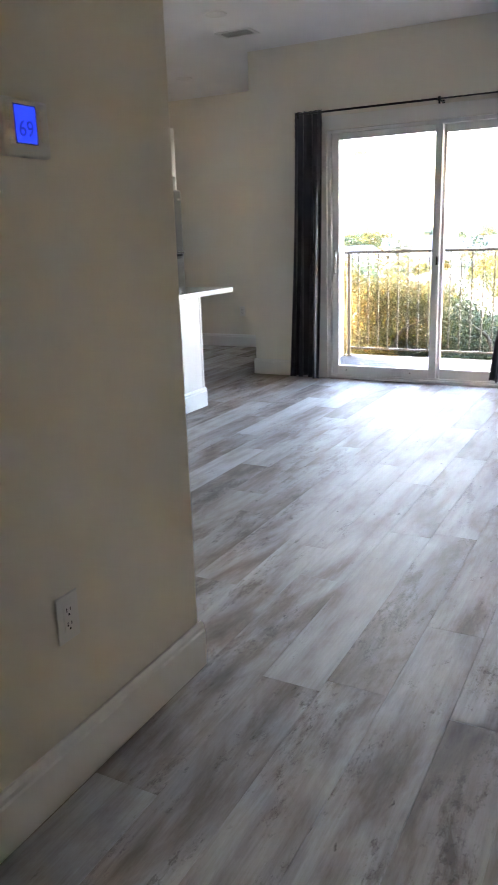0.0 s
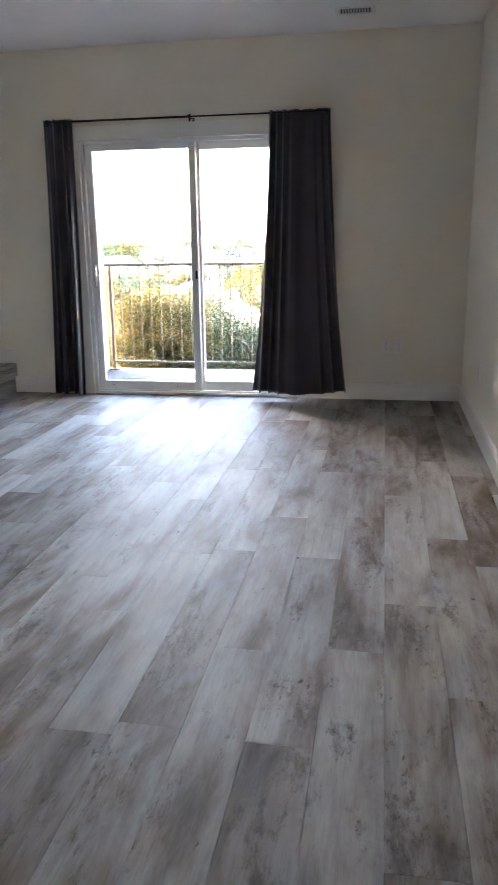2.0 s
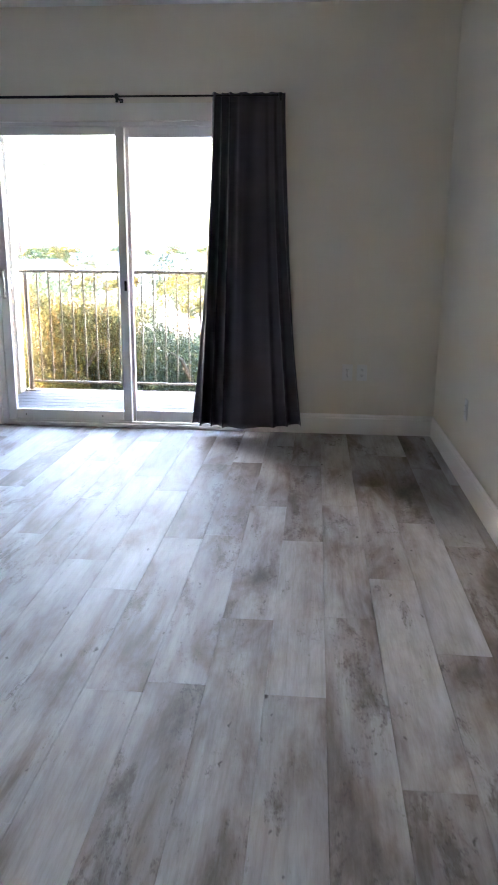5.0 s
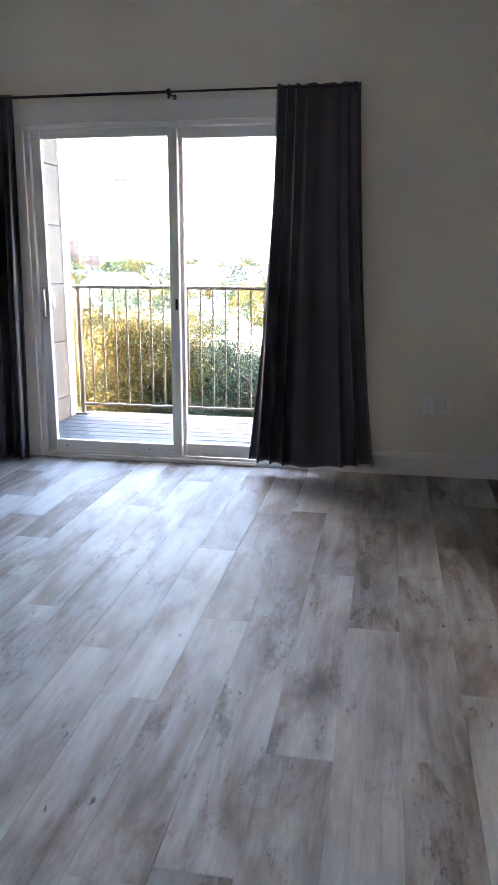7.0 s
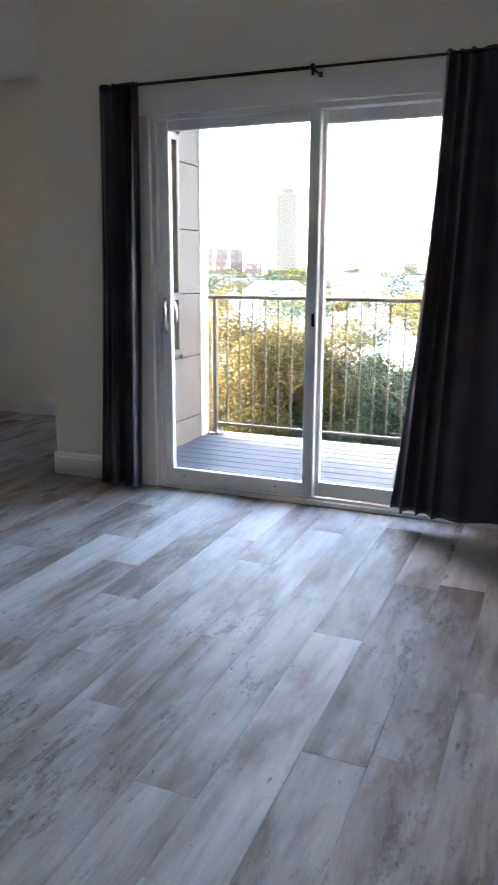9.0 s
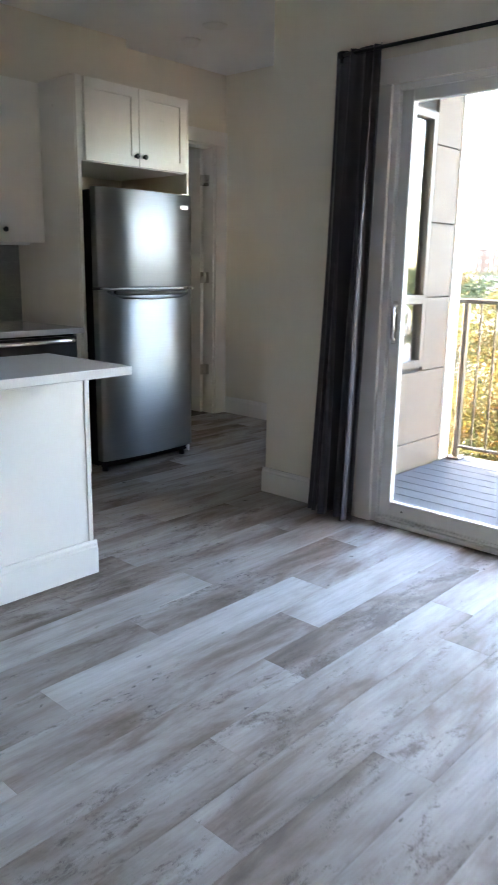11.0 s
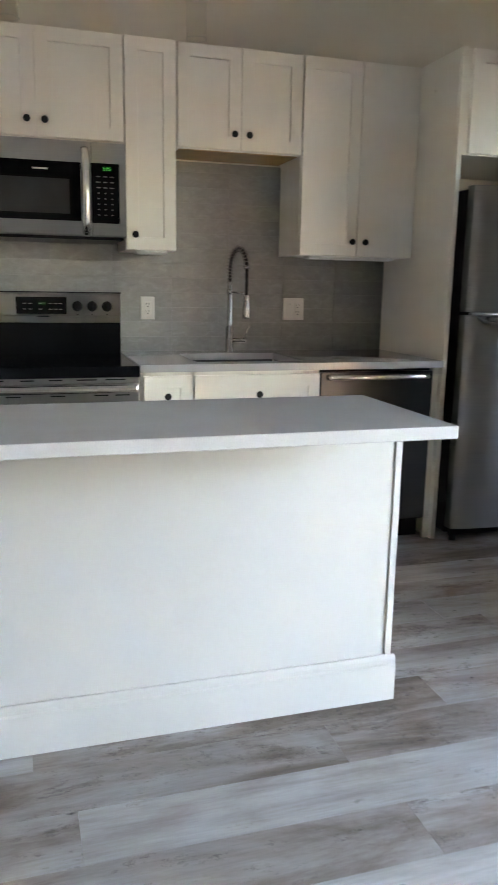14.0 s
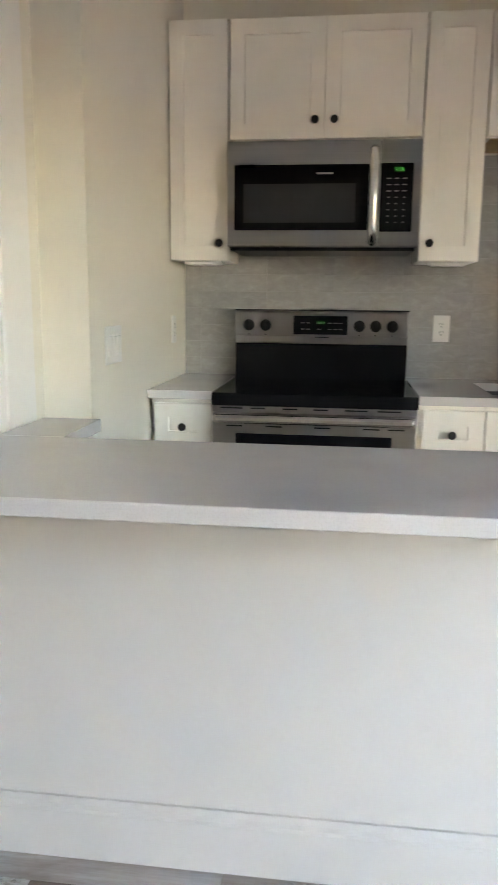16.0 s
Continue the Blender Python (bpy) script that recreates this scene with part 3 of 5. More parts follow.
# ---- the building outside, balcony ----
TOPZ = 5.7
# added slab, out of view: leaves mostly horizon light for the room
setting("balcony_above", M_TRIM, [(XW + 0.14, 1.0, 0.16, 2.05, H, H + 0.2)], "unseen slab added above the balcony to block the high sky", category="balcony")
setting("building_shell", M_EXT, [(-16, 14, -16, -9.2, GZ, TOPZ), (-16, -7.2, -9.2, 0.15, GZ, TOPZ), (0.17, 14, -9.2, 0.15, GZ, TOPZ), (-7.2, 0.17, -9.2, 0.15, H + 0.22, TOPZ), (-7.2, 0.17, -9.2, 0.15, GZ, -0.25), (-16, XW + 0.1, 0.15, 1.9, GZ, -0.25), (-16, XW + 0.1, 0.15, 1.9, H + 0.22, TOPZ), (-16, -7.2, 0.15, 1.9, -0.25, H + 0.22)], "apartment building around the room", category="building")
# added wall, never in view: keeps eastern light out of the nook
setting("balcony_end_wall", M_EXT, [(1.0, 1.2, 0.15, 2.05, -0.25, H)], "unseen plain wall added at the balcony's end to darken the nook", category="wall")
X0, X1 = XW + 0.105, XW + 0.13
fp = thing("facade", (X1, 0.9, -0.12), "pale panelled facade beside the balcony", "wall", "", "structure")
rows = [(-0.12, 0.075), (0.083, 0.588), (0.596, 1.100), (1.108, 1.600), (1.608, 2.100), (2.108, 2.6), (2.608, 3.05)]
bm = bmesh.new()
bx(bm, XW + 0.10, X0, 0.15, NWY0 - 0.02, -0.13, 3.1)
bx(bm, XW + 0.10, X0, NWY1 + 0.01, 1.9, -0.13, 3.1)
bx(bm, XW + 0.10, X0, NWY0 - 0.02, NWY1 + 0.01, -0.13, NWZ0)
bx(bm, XW + 0.10, X0, NWY0 - 0.02, NWY1 + 0.01, NWZ1, 3.1)
part("backing", bm, M_DARK, fp)
for z0, z1 in rows:
    segs = [(0.16, 1.85)] if z1 < NWZ0 or z0 > NWZ1 else [(0.16, NWY0 - 0.005), (NWY1 + 0.005, 1.85)]
    for y0, y1 in segs:
        solid("panel", M_EXT, [(X0, X1, y0, y1, z0, z1)], fp, 0.002)
solid("corner_trim", M_TRIM, [(X0 - 0.12, X1 + 0.012, 1.852, 1.985, -0.12, 3.1)], fp, 0.003, "white corner board")

dk = thing("deck", (-2.0, 1.1, -0.14), "grey composite balcony deck", "deck", "", "structure")
y = 0.155
bm = bmesh.new()
bx(bm, -0.0, 0.001, 0.2, 0.201, -0.3, -0.299)
bm.clear()
for x in (-3.7, -3.1, -2.5, -1.9, -1.3, -0.7, -0.1, 0.5):
    bx(bm, x - 0.02, x + 0.02, 0.16, 2.05, -0.32, -0.152)
bx(bm, -3.8, 1.0, 2.05, 2.09, -0.34, -0.152)
part("joist", bm, M_RAIL, dk)
while y < 2.0:
    solid("board", M_DECK, [(-3.795, 1.0, y, y + 0.135, -0.148, -0.122)], dk, 0.003)
    y += 0.141

rl = thing("railing", (-2.0, 2.0, -0.12), "bronze metal balcony railing with thin square bars", "railing", "", "structure")
solid("top_rail", M_RAIL, [(-3.80, 1.0, 1.98, 2.02, 1.055, 1.085)], rl, 0.004)
solid("bottom_rail", M_RAIL, [(-3.715, 1.0, 1.988, 2.012, -0.035, -0.015)], rl, 0.003)
for x in (-3.73, -1.4, 0.93):
    bm = bmesh.new()
    bx(bm, x - 0.02, x + 0.02, 1.98, 2.02, -0.115, 1.055, 0.003)
    bx(bm, x - 0.055, x + 0.055, 1.945, 2.055, -0.122, -0.108, 0.003)
    for sx in (-0.042, 0.042):
        for sy in (-0.042, 0.042):
            cyl(bm, (x + sx, 2 + sy, -0.108), (x + sx, 2 + sy, -0.096), 0.008, n=8)
    part("post", bm, M_RAIL, rl)
x = -3.73 + 0.1165
while x < 1.0:
    if min(abs(x - p) for p in (-3.73, -1.4, 0.93)) > 0.03:
        solid("baluster", M_RAIL, [(x - 0.007, x + 0.007, 1.993, 2.007, -0.015, 1.055)], rl)
    x += 0.1165

# ---- curtains ----


def curtain(label, tx0, tx1, bx0, bx1, zb, folds, amp, seed, hem=0.012):
    rnd = random.Random(seed)
    cx = (tx0 + tx1) / 2
    e = thing("curtain", (cx, -0.12, 0.0), label, "curtain")
    bm = bmesh.new()
    nx, nz, zt = folds * 22, 60, 2.275
    ph = [rnd.uniform(0, 6.28) for _ in range(6)]
    grid = []
    for j in range(nz + 1):
        v = j / nz
        row = []
        for i in range(nx + 1):
            u = i / nx
            s = v ** 1.35
            x = (tx0 + (tx1 - tx0) * u) * (1 - s) + (bx0 + (bx1 - bx0) * u) * s
            drift = 0.035 * math.sin(2.3 * v + ph[0]) + 0.05 * v * math.sin(5 * u + ph[1])
            w = u + 0.06 * math.sin(4.3 * u + ph[2]) + 0.035 * math.sin(9.7 * u + ph[3]) + drift * 0.6
            a = amp * (0.35 + 0.65 * min(1, v * 2.2)) * (0.7 + 0.45 * math.sin(5.3 * u + ph[4] + 1.1 * v))
            g = math.sin(2 * math.pi * folds * w + ph[3])
            y = -0.125 - a * (g + 0.25 * math.sin(2 * math.pi * folds * 2.1 * w + ph[5] + 2 * v)) - 0.5 * a * math.sin(2 * math.pi * folds * 0.41 * w + ph[1] + v)
            zz = zb + hem * math.sin(4.0 * u - 0.2) + 0.12 * hem * g
            z = zt - (zt - zz) * v
            if j == 0:
                z += 0.003 * math.sin(31 * u + ph[2]) + 0.002 * math.sin(57 * u)
            x += 0.5 * a * math.cos(2 * math.pi * folds * w + ph[3]) * (0.3 + v)
            row.append(bm.verts.new((x, min(y, -0.035), z)))
        grid.append(row)
    for j in range(nz):
        for i in range(nx):
            f = bm.faces.new((grid[j][i], grid[j][i + 1], grid[j + 1][i + 1], grid[j + 1][i]))
            f.smooth = True
    p = part("panel", bm, M_CURTAIN, e)
    md = p.modifiers.new("thick", "SOLIDIFY")
    md.thickness = 0.003
    return e


curtain("dark charcoal curtain hanging in narrow gathered folds beside the sliding door", -3.435, -3.19, -3.515, -3.24, 0.015, 4, 0.046, 3)
curtain("wide dark charcoal curtain hanging in loose folds over the door's edge", -1.575, -1.10, -1.715, -0.945, 0.070, 7, 0.030, 8, -0.022)
rod = thing("curtain_rod", (-2.25, -0.13, 2.25), "thin black curtain rod with brackets", "curtain rod")
bm = bmesh.new()
cyl(bm, (-3.42, -0.13, 2.258), (-2.2, -0.13, 2.258), 0.0085, n=12)
cyl(bm, (-2.2, -0.13, 2.258), (-1.11, -0.13, 2.258), 0.0065, n=12)
part("rod", bm, M_BMETAL, rod)
for x in (-2.205, -3.40, -1.13):
    bm = bmesh.new()
    cyl(bm, (x, -0.004, 2.25), (x, -0.13, 2.25), 0.006, n=10)
    lathe(bm, (x - 0.012, -0.13, 2.258), (1, 0, 0), [(0, 0.012), (0.004, 0.018), (0.02, 0.018), (0.024, 0.012)], 14)
    cyl(bm, (x, -0.13, 2.222), (x, -0.13, 2.25), 0.008, n=10)
    bx(bm, x - 0.011, x + 0.011, -0.005, 0, 2.238, 2.266, 0.002)
    part("bracket", bm, M_BMETAL, rod)

# ---- kitchen ----
FX = -5.345                   # faces of the wall cabinets' doors


def shaker(bm, x, y0, y1, z0, z1, rail=0.057, t=0.02):
    """A shaker front in one piece: its face is at x, facing +x, its centre set back."""
    g = 0.0015
    y0, y1, z0, z1 = y0 + g, y1 - g, z0 + g, z1 - g

    def ring(xx, d):
        return [bm.verts.new(p) for p in ((xx, y0 + d, z0 + d), (xx, y1 - d, z0 + d), (xx, y1 - d, z1 - d), (xx, y0 + d, z1 - d))]
    rs = [ring(x - t, 0), ring(x - 0.0012, 0), ring(x, 0.0012), ring(x, rail), ring(x - 0.008, rail + 0.0015)]
    bm.faces.new(rs[0][::-1])
    for a, b in zip(rs, rs[1:]):
        for k in range(4):
            n = (k + 1) % 4
            bm.faces.new((a[k], a[n], b[n], b[k]))
    bm.faces.new(rs[-1])


def knob(x, y, z, parent):
    bm = bmesh.new()
    lathe(bm, (x, y, z), (1, 0, 0), [(0, 0.009), (0.003, 0.0075), (0.012, 0.0065), (0.016, 0.013), (0.021, 0.0155), (0.025, 0.015), (0.028, 0.010)], 18)
    return part("knob", bm, M_BMETAL, parent, "round black knob")


def cabinet(name, label, x0, x1, y0, y1, z0, z1, doors, group, raw_bottom=False, rail=0.057):
    """Body from x0 to x1, with doors as (y0, y1, z0, z1, knob_y, knob_z, flat)."""
    e = thing(name, ((x0 + x1) / 2, (y0 + y1) / 2, z0), label, "cabinet", group)
    solid("body", M_CAB, [(x0, x1, y0 + 0.0005, y1 - 0.0005, z0, z1)], e, 0.001)
    if raw_bottom:
        solid("underside", M_RAW, [(x0 + 0.02, x1 - 0.005, y0 + 0.015, y1 - 0.015, z0 - 0.004, z0 - 0.0002)], e, 0, "bare plywood underside")
    for (a, b, c, d, ky, kz, flat) in doors:
        bm = bmesh.new()
        if flat:
            bx(bm, x1 + 0.001, x1 + 0.021, a + 0.0015, b - 0.0015, c + 0.0015, d - 0.0015, 0.0012)
        else:
            shaker(bm, x1 + 0.021, a, b, c, d, min(rail, (b - a) * 0.27, (d - c) * 0.36))
        dr = part("door" if (d - c) > 0.2 else "drawer_front", bm, M_CAB, e)
        if ky is not None:
            knob(x1 + 0.021, ky, kz, dr)
    return e


BX = FX - 0.021
GU = "white wall cabinets"
cabinet("wall_cabinet", "narrow white shaker wall cabinet beside the microwave, round black knob", KX, BX, -3.015, -2.77, 1.418, 2.342, [(-3.012, -2.772, 1.418, 2.342, -2.803, 1.487, False)], GU)
cabinet("wall_cabinet", "white two-door shaker wall cabinet above the microwave", KX, BX, -2.768, -2.002, 1.876, 2.342, [(-2.765, -2.385, 1.89, 2.34, -2.424, 1.958, False), (-2.385, -2.003, 1.89, 2.34, -2.348, 1.958, False)], GU)
cabinet("wall_cabinet", "narrow white shaker wall cabinet beside the sink, round black knob", KX, BX, -2.0, -1.76, 1.418, 2.342, [(-1.998, -1.762, 1.418, 2.342, -1.958, 1.487, False)], GU)
cabinet("wall_cabinet", "short white two-door shaker wall cabinet above the sink, bare wood underneath", KX, BX, -1.758, -1.142, 1.885, 2.342, [(-1.756, -1.45, 1.888, 2.34, -1.485, 1.958, False), (-1.45, -1.144, 1.888, 2.34, -1.413, 1.958, False)], GU, True)
cabinet("wall_cabinet", "tall white wall cabinet with one shaker door and one plain slab", KX, BX, -1.14, -0.512, 1.418, 2.342, [(-1.138, -0.83, 1.418, 2.342, -0.862, 1.489, False), (-0.83, -0.514, 1.418, 2.342, -0.79, 1.489, True)], GU)
cabinet("fridge_cabinet", "deep white two-door shaker cabinet above the fridge", KX, -4.991, -0.484, 0.346, 1.88, 2.342, [(-0.456, -0.054, 1.884, 2.34, -0.085, 1.945, False), (-0.054, 0.345, 1.884, 2.34, -0.02, 1.945, False)], GU)
sp = thing("side_panel", (-5.3, -0.497, 0), "tall white panel at the side of the fridge", "panel")
solid("panel", M_CAB, [(KX, -4.9955, -0.511, -0.486, 0, 2.343)], sp)
solid("edge_strip", M_CAB, [(-4.995, -4.975, -0.511, -0.486, 0, 2.343)], sp, 0.0015)
sp = thing("side_panel", (-5.3, 0.368, 0), "tall white panel between the fridge and the nook", "panel")
solid("panel", M_CAB, [(KX, -4.9955, 0.3465, 0.3665, 0, 2.343)], sp)
solid("edge_strip", M_CAB, [(-4.995, -4.975, 0.3465, 0.3665, 0, 2.343)], sp, 0.0015)

for y0, y1 in ((-2.96, -2.80), (-1.95, -1.80), (-1.08, -0.60)):
    ul = thing("under_cabinet_light", (-5.40, (y0 + y1) / 2, 1.404), "slim white light bar beneath a wall cabinet, unlit", "light", "light bars beneath the wall cabinets")
    solid("housing", M_WHITE, [(-5.45, -5.375, y0, y1, 1.405, 1.4178)], ul, 0.004, seg=2)
    solid("diffuser", M_WHITE, [(-5.44, -5.385, y0 + 0.01, y1 - 0.01, 1.401, 1.405)], ul, 0.0015)

CZ0, CZ1, CF = 0.885, 0.918, -4.962
GB = "white base cabinets"
BF = CF - 0.045
cabinet("base_cabinet", "small white base cabinet with a drawer, beside the range", KX, BF, -3.015, -2.77, 0.10, CZ0, [(-3.0, -2.772, 0.70, 0.868, -2.885, 0.777, False), (-3.0, -2.772, 0.105, 0.695, -2.80, 0.64, False)], GB, rail=0.055)
cabinet("base_cabinet", "small white base cabinet with a drawer between range and sink", KX, BF, -2.0, -1.758, 0.10, CZ0, [(-1.982, -1.76, 0.70, 0.866, -1.877, 0.776, False), (-1.982, -1.76, 0.105, 0.695, -1.79, 0.64, False)], GB, rail=0.055)
cabinet("sink_cabinet", "white base cabinet with a false drawer front beneath the sink", KX, BF, -1.757, -1.148, 0.10, CZ0 - 0.22, [(-1.755, -1.15, 0.70, 0.866, -1.453, 0.776, False), (-1.755, -1.453, 0.105, 0.695, -1.49, 0.64, False), (-1.453, -1.15, 0.105, 0.695, -1.416, 0.64, False)], GB, rail=0.055)
solid("front_rail", M_CAB, [(BF - 0.02, BF, -1.756, -1.149, CZ0 - 0.2195, CZ0 - 0.0005)], [o for o in scene.objects if o.name.startswith("sink_cabinet")][0])
tk = thing("toe_kick", (-5.1, -1.5, 0), "white recessed toe kick beneath the base cabinets", "toe kick")
solid("board", M_CAB, [(BF - 0.07, BF - 0.055, -3.015, -2.77, 0, 0.099)], tk)
solid("board", M_CAB, [(BF - 0.07, BF - 0.055, -2.0, -1.148, 0, 0.099)], tk)

# worktop with the sink cut out
SY0, SY1, SX0, SX1 = -1.725, -1.215, -5.495, -5.065
wt = thing("worktop", (-5.3, -1.2, CZ0), "pale grey quartz worktop with a thin square edge", "worktop")
bm = bmesh.new()
def rect(x0, x1, y0, y1, z):
    return [bm.verts.new(p) for p in ((x0, y0, z), (x1, y0, z), (x1, y1, z), (x0, y1, z))]
ot, ob_, it, ib = rect(KX, CF, -2.0, -0.512, CZ1), rect(KX, CF, -2.0, -0.512, CZ0), rect(SX0, SX1, SY0, SY1, CZ1), rect(SX0, SX1, SY0, SY1, CZ0)
for k in range(4):
    n = (k + 1) % 4
    bm.faces.new((ot[k], ot[n], it[n], it[k]))
    bm.faces.new((ob_[k], ob_[n], ib[n], ib[k]))
    bm.faces.new((ot[k], ot[n], ob_[n], ob_[k]))
    bm.faces.new((it[k], it[n], ib[n], ib[k]))
part("slab", bm, M_QUARTZ, wt)
wt = thing("worktop", (-5.3, -2.9, CZ0), "short pale grey quartz worktop beside the range", "worktop")
solid("slab", M_QUARTZ, [(KX, CF, YS + 0.001, -2.768, CZ0, CZ1)], wt, 0.002)
sk = thing("sink", (-5.27, -1.47, 0.68), "undermount stainless steel sink basin", "sink")
solid("basin", M_STEEL_W, [(SX0 - 0.012, SX0 - 0.004, SY0, SY1, 0.69, CZ0 - 0.001), (SX1 + 0.004, SX1 + 0.012, SY0, SY1, 0.69, CZ0 - 0.001), (SX0, SX1, SY0 - 0.012, SY0 - 0.004, 0.69, CZ0 - 0.001), (SX0, SX1, SY1 + 0.004, SY1 + 0.012, 0.69, CZ0 - 0.001), (SX0 - 0.012, SX1 + 0.012, SY0 - 0.012, SY1 + 0.012, 0.684, 0.69)], sk)
bm = bmesh.new()
cyl(bm, (-5.27, -1.47, 0.6905), (-5.27, -1.47, 0.694), 0.045, n=20)
part("drain", bm, M_CHROME, sk)

# faucet
fx, fy = -5.53, -1.445
fa = thing("faucet", (fx, fy, CZ1), "tall chrome spring faucet with a pull-down spray head", "faucet")
bm = bmesh.new()
lathe(bm, (fx, fy, CZ1), (0, 0, 1), [(0, 0.027), (0.006, 0.026), (0.008, 0.021), (0.13, 0.020), (0.14, 0.013), (0.145, 0.012), (0.36, 0.012), (0.365, 0.010), (0.37, 0.010)], 20)
cyl(bm, (fx, fy, CZ1 + 0.30), (fx, fy, CZ1 + 0.325), 0.016, n=18)
part("body", bm, M_CHROME, fa, "chrome post")
arc = [(fx, fy, CZ1 + 0.36), (fx, fy, CZ1 + 0.43)]
ex, ey = 0.115, 0.055
for k in range(1, 15):
    a = math.pi * k / 15
    arc.append((fx + ex * (1 - math.cos(a)) / 2, fy + ey * (1 - math.cos(a)) / 2, CZ1 + 0.43 + 0.098 * math.sin(a)))
arc += [(fx + ex, fy + ey, CZ1 + 0.43), (fx + ex, fy + ey, CZ1 + 0.27)]
bm = bmesh.new()
tube(bm, arc, 0.0085, 10)
part("hose", bm, M_BMETAL, fa, "black rubber hose")
bm = bmesh.new()
pts = []
cum = [Vector(p) for p in arc[:-1]]
seglen = [(b - a).length for a, b in zip(cum, cum[1:])]
total, turns = sum(seglen), 20
for i in range(turns * 12 + 1):
    d = total * i / (turns * 12)
    for s_, (a, b) in zip(seglen, zip(cum, cum[1:])):
        if d <= s_ + 1e-9:
            p, tdir = a.lerp(b, d / s_), (b - a).normalized()
            break
        d -= s_
    n1 = tdir.cross(Vector((-0.43, 0.9, 0))).normalized()
    n2 = tdir.cross(n1)
    th = 2 * math.pi * i / 12
    pts.append(p + 0.0145 * (math.cos(th) * n1 + math.sin(th) * n2))
tube(bm, pts, 0.0026, 5)
part("spring", bm, M_CHROME, fa, "chrome coil spring")
bm = bmesh.new()
hx_, hy_ = fx + ex, fy + ey
lathe(bm, (hx_, hy_, CZ1 + 0.30), (0, 0, -1), [(0, 0.010), (0.005, 0.014), (0.035, 0.014), (0.04, 0.012), (0.05, 0.016), (0.11, 0.020), (0.118, 0.018)], 18)
part("spray_head", bm, M_CHROME, fa, "chrome spray head")
bm = bmesh.new()
cyl(bm, (hx_, hy_, CZ1 + 0.425), (hx_, hy_, CZ1 + 0.44), 0.016, n=16)
part("collar", bm, M_CHROME, fa)
bm = bmesh.new()
cyl(bm, (fx, fy, CZ1 + 0.312), (hx_, hy_, CZ1 + 0.305), 0.005, n=8)
part("holder_arm", bm, M_CHROME, fa)
bm = bmesh.new()
cyl(bm, (fx, fy, CZ1 + 0.065), (fx + 0.02, fy + 0.085, CZ1 + 0.065), 0.012, n=14)
cyl(bm, (fx + 0.018, fy + 0.075, CZ1 + 0.07), (fx + 0.03, fy + 0.10, CZ1 + 0.145), 0.004, n=8)
part("lever", bm, M_CHROME, fa)

# dishwasher
dw = thing("dishwasher", (-5.3, -0.845, 0.0), "stainless steel dishwasher with a bar handle, door closed", "dishwasher")
solid("body", M_DARK, [(KX + 0.03, -5.03, -1.144, -0.546, 0.10, 0.883)], dw)
solid("door", M_STEEL_W, [(-5.03, -4.995, -1.142, -0.548, 0.115, 0.868)], dw, 0.004, seg=2)
solid("toe_panel", M_BLACK, [(-5.08, -5.065, -1.142, -0.548, 0.0, 0.099)], dw)
bm = bmesh.new()
tube(bm, [(-4.995, -1.105, 0.845), (-4.965, -1.095, 0.845), (-4.955, -1.06, 0.845), (-4.95, -0.845, 0.845), (-4.955, -0.63, 0.845), (-4.965, -0.595, 0.845), (-4.995, -0.585, 0.845)], 0.014, 12)
part("handle", bm, M_SATIN, dw, "bright steel bar handle")
fil = thing("filler_strip", (-5.1, -0.53, 0), "white filler strip beside the dishwasher", "filler")
solid("strip", M_CAB, [(-5.03, -5.005, -0.544, -0.5125, 0.0, 0.884)], fil, 0.001)

# fridge
fr = thing("fridge", (-5.25, -0.09, 0.0), "stainless steel top-freezer fridge with closed doors and a small badge", "fridge")
FY0, FY1, FF = -0.452, 0.310, -4.885
solid("body", M_BLACK, [(-5.6, FF - 0.075, FY0 + 0.006, FY1 - 0.006, 0.035, 1.725)], fr, 0.006)


def bowed_door(name, z0, z1):
    bm = bmesh.new()
    n, rows_ = 24, []
    for j, z in enumerate((z0, z0 + 0.006, z1 - 0.006, z1)):
        row = []
        for i in range(n + 1):
            u = 2 * i / n - 1
            y = (FY0 + FY1) / 2 + u * (FY1 - FY0) / 2
            edge = max(0, abs(u) - 0.955) / 0.045
            x = FF + 0.027 * (1 - u * u) - 0.012 * (1 - math.sqrt(max(0, 1 - edge * edge))) - (0.005 if j in (0, 3) else 0)
            row.append(bm.verts.new((x, y, z)))
        rows_.append(row)
    back = [[bm.verts.new((FF - 0.065, y, z)) for y in (FY0, FY1)] for z in (z0, z1)]
    for a, b in zip(rows_, rows_[1:]):
        for i in range(n):
            f = bm.faces.new((a[i], a[i + 1], b[i + 1], b[i]))
            f.smooth = True
    bm.faces.new(rows_[0] + [back[0][1], back[0][0]])
    bm.faces.new(rows_[-1][::-1] + [back[1][0], back[1][1]])
    bm.faces.new([r[0] for r in rows_] + [back[1][0], back[0][0]])
    bm.faces.new([r[-1] for r in rows_][::-1] + [back[0][1], back[1][1]])
    bm.faces.new((back[0][0], back[0][1], back[1][1], back[1][0]))
    return part(name, bm, M_STEEL_F, fr, "brushed stainless door")


up = bowed_door("freezer_door", 1.158, 1.737)
lo = bowed_door("fridge_door", 0.075, 1.140)
bm = bmesh.new()
tube(bm, [(FF + 0.004, -0.395, 1.136), (FF + 0.022, -0.36, 1.112), (FF + 0.036, -0.30, 1.098), (FF + 0.048, -0.07, 1.092), (FF + 0.038, 0.17, 1.098), (FF + 0.024, 0.235, 1.112), (FF + 0.004, 0.275, 1.136)], 0.009, 10)
part("handle", bm, M_STEEL_D, lo, "steel-edged door handle")
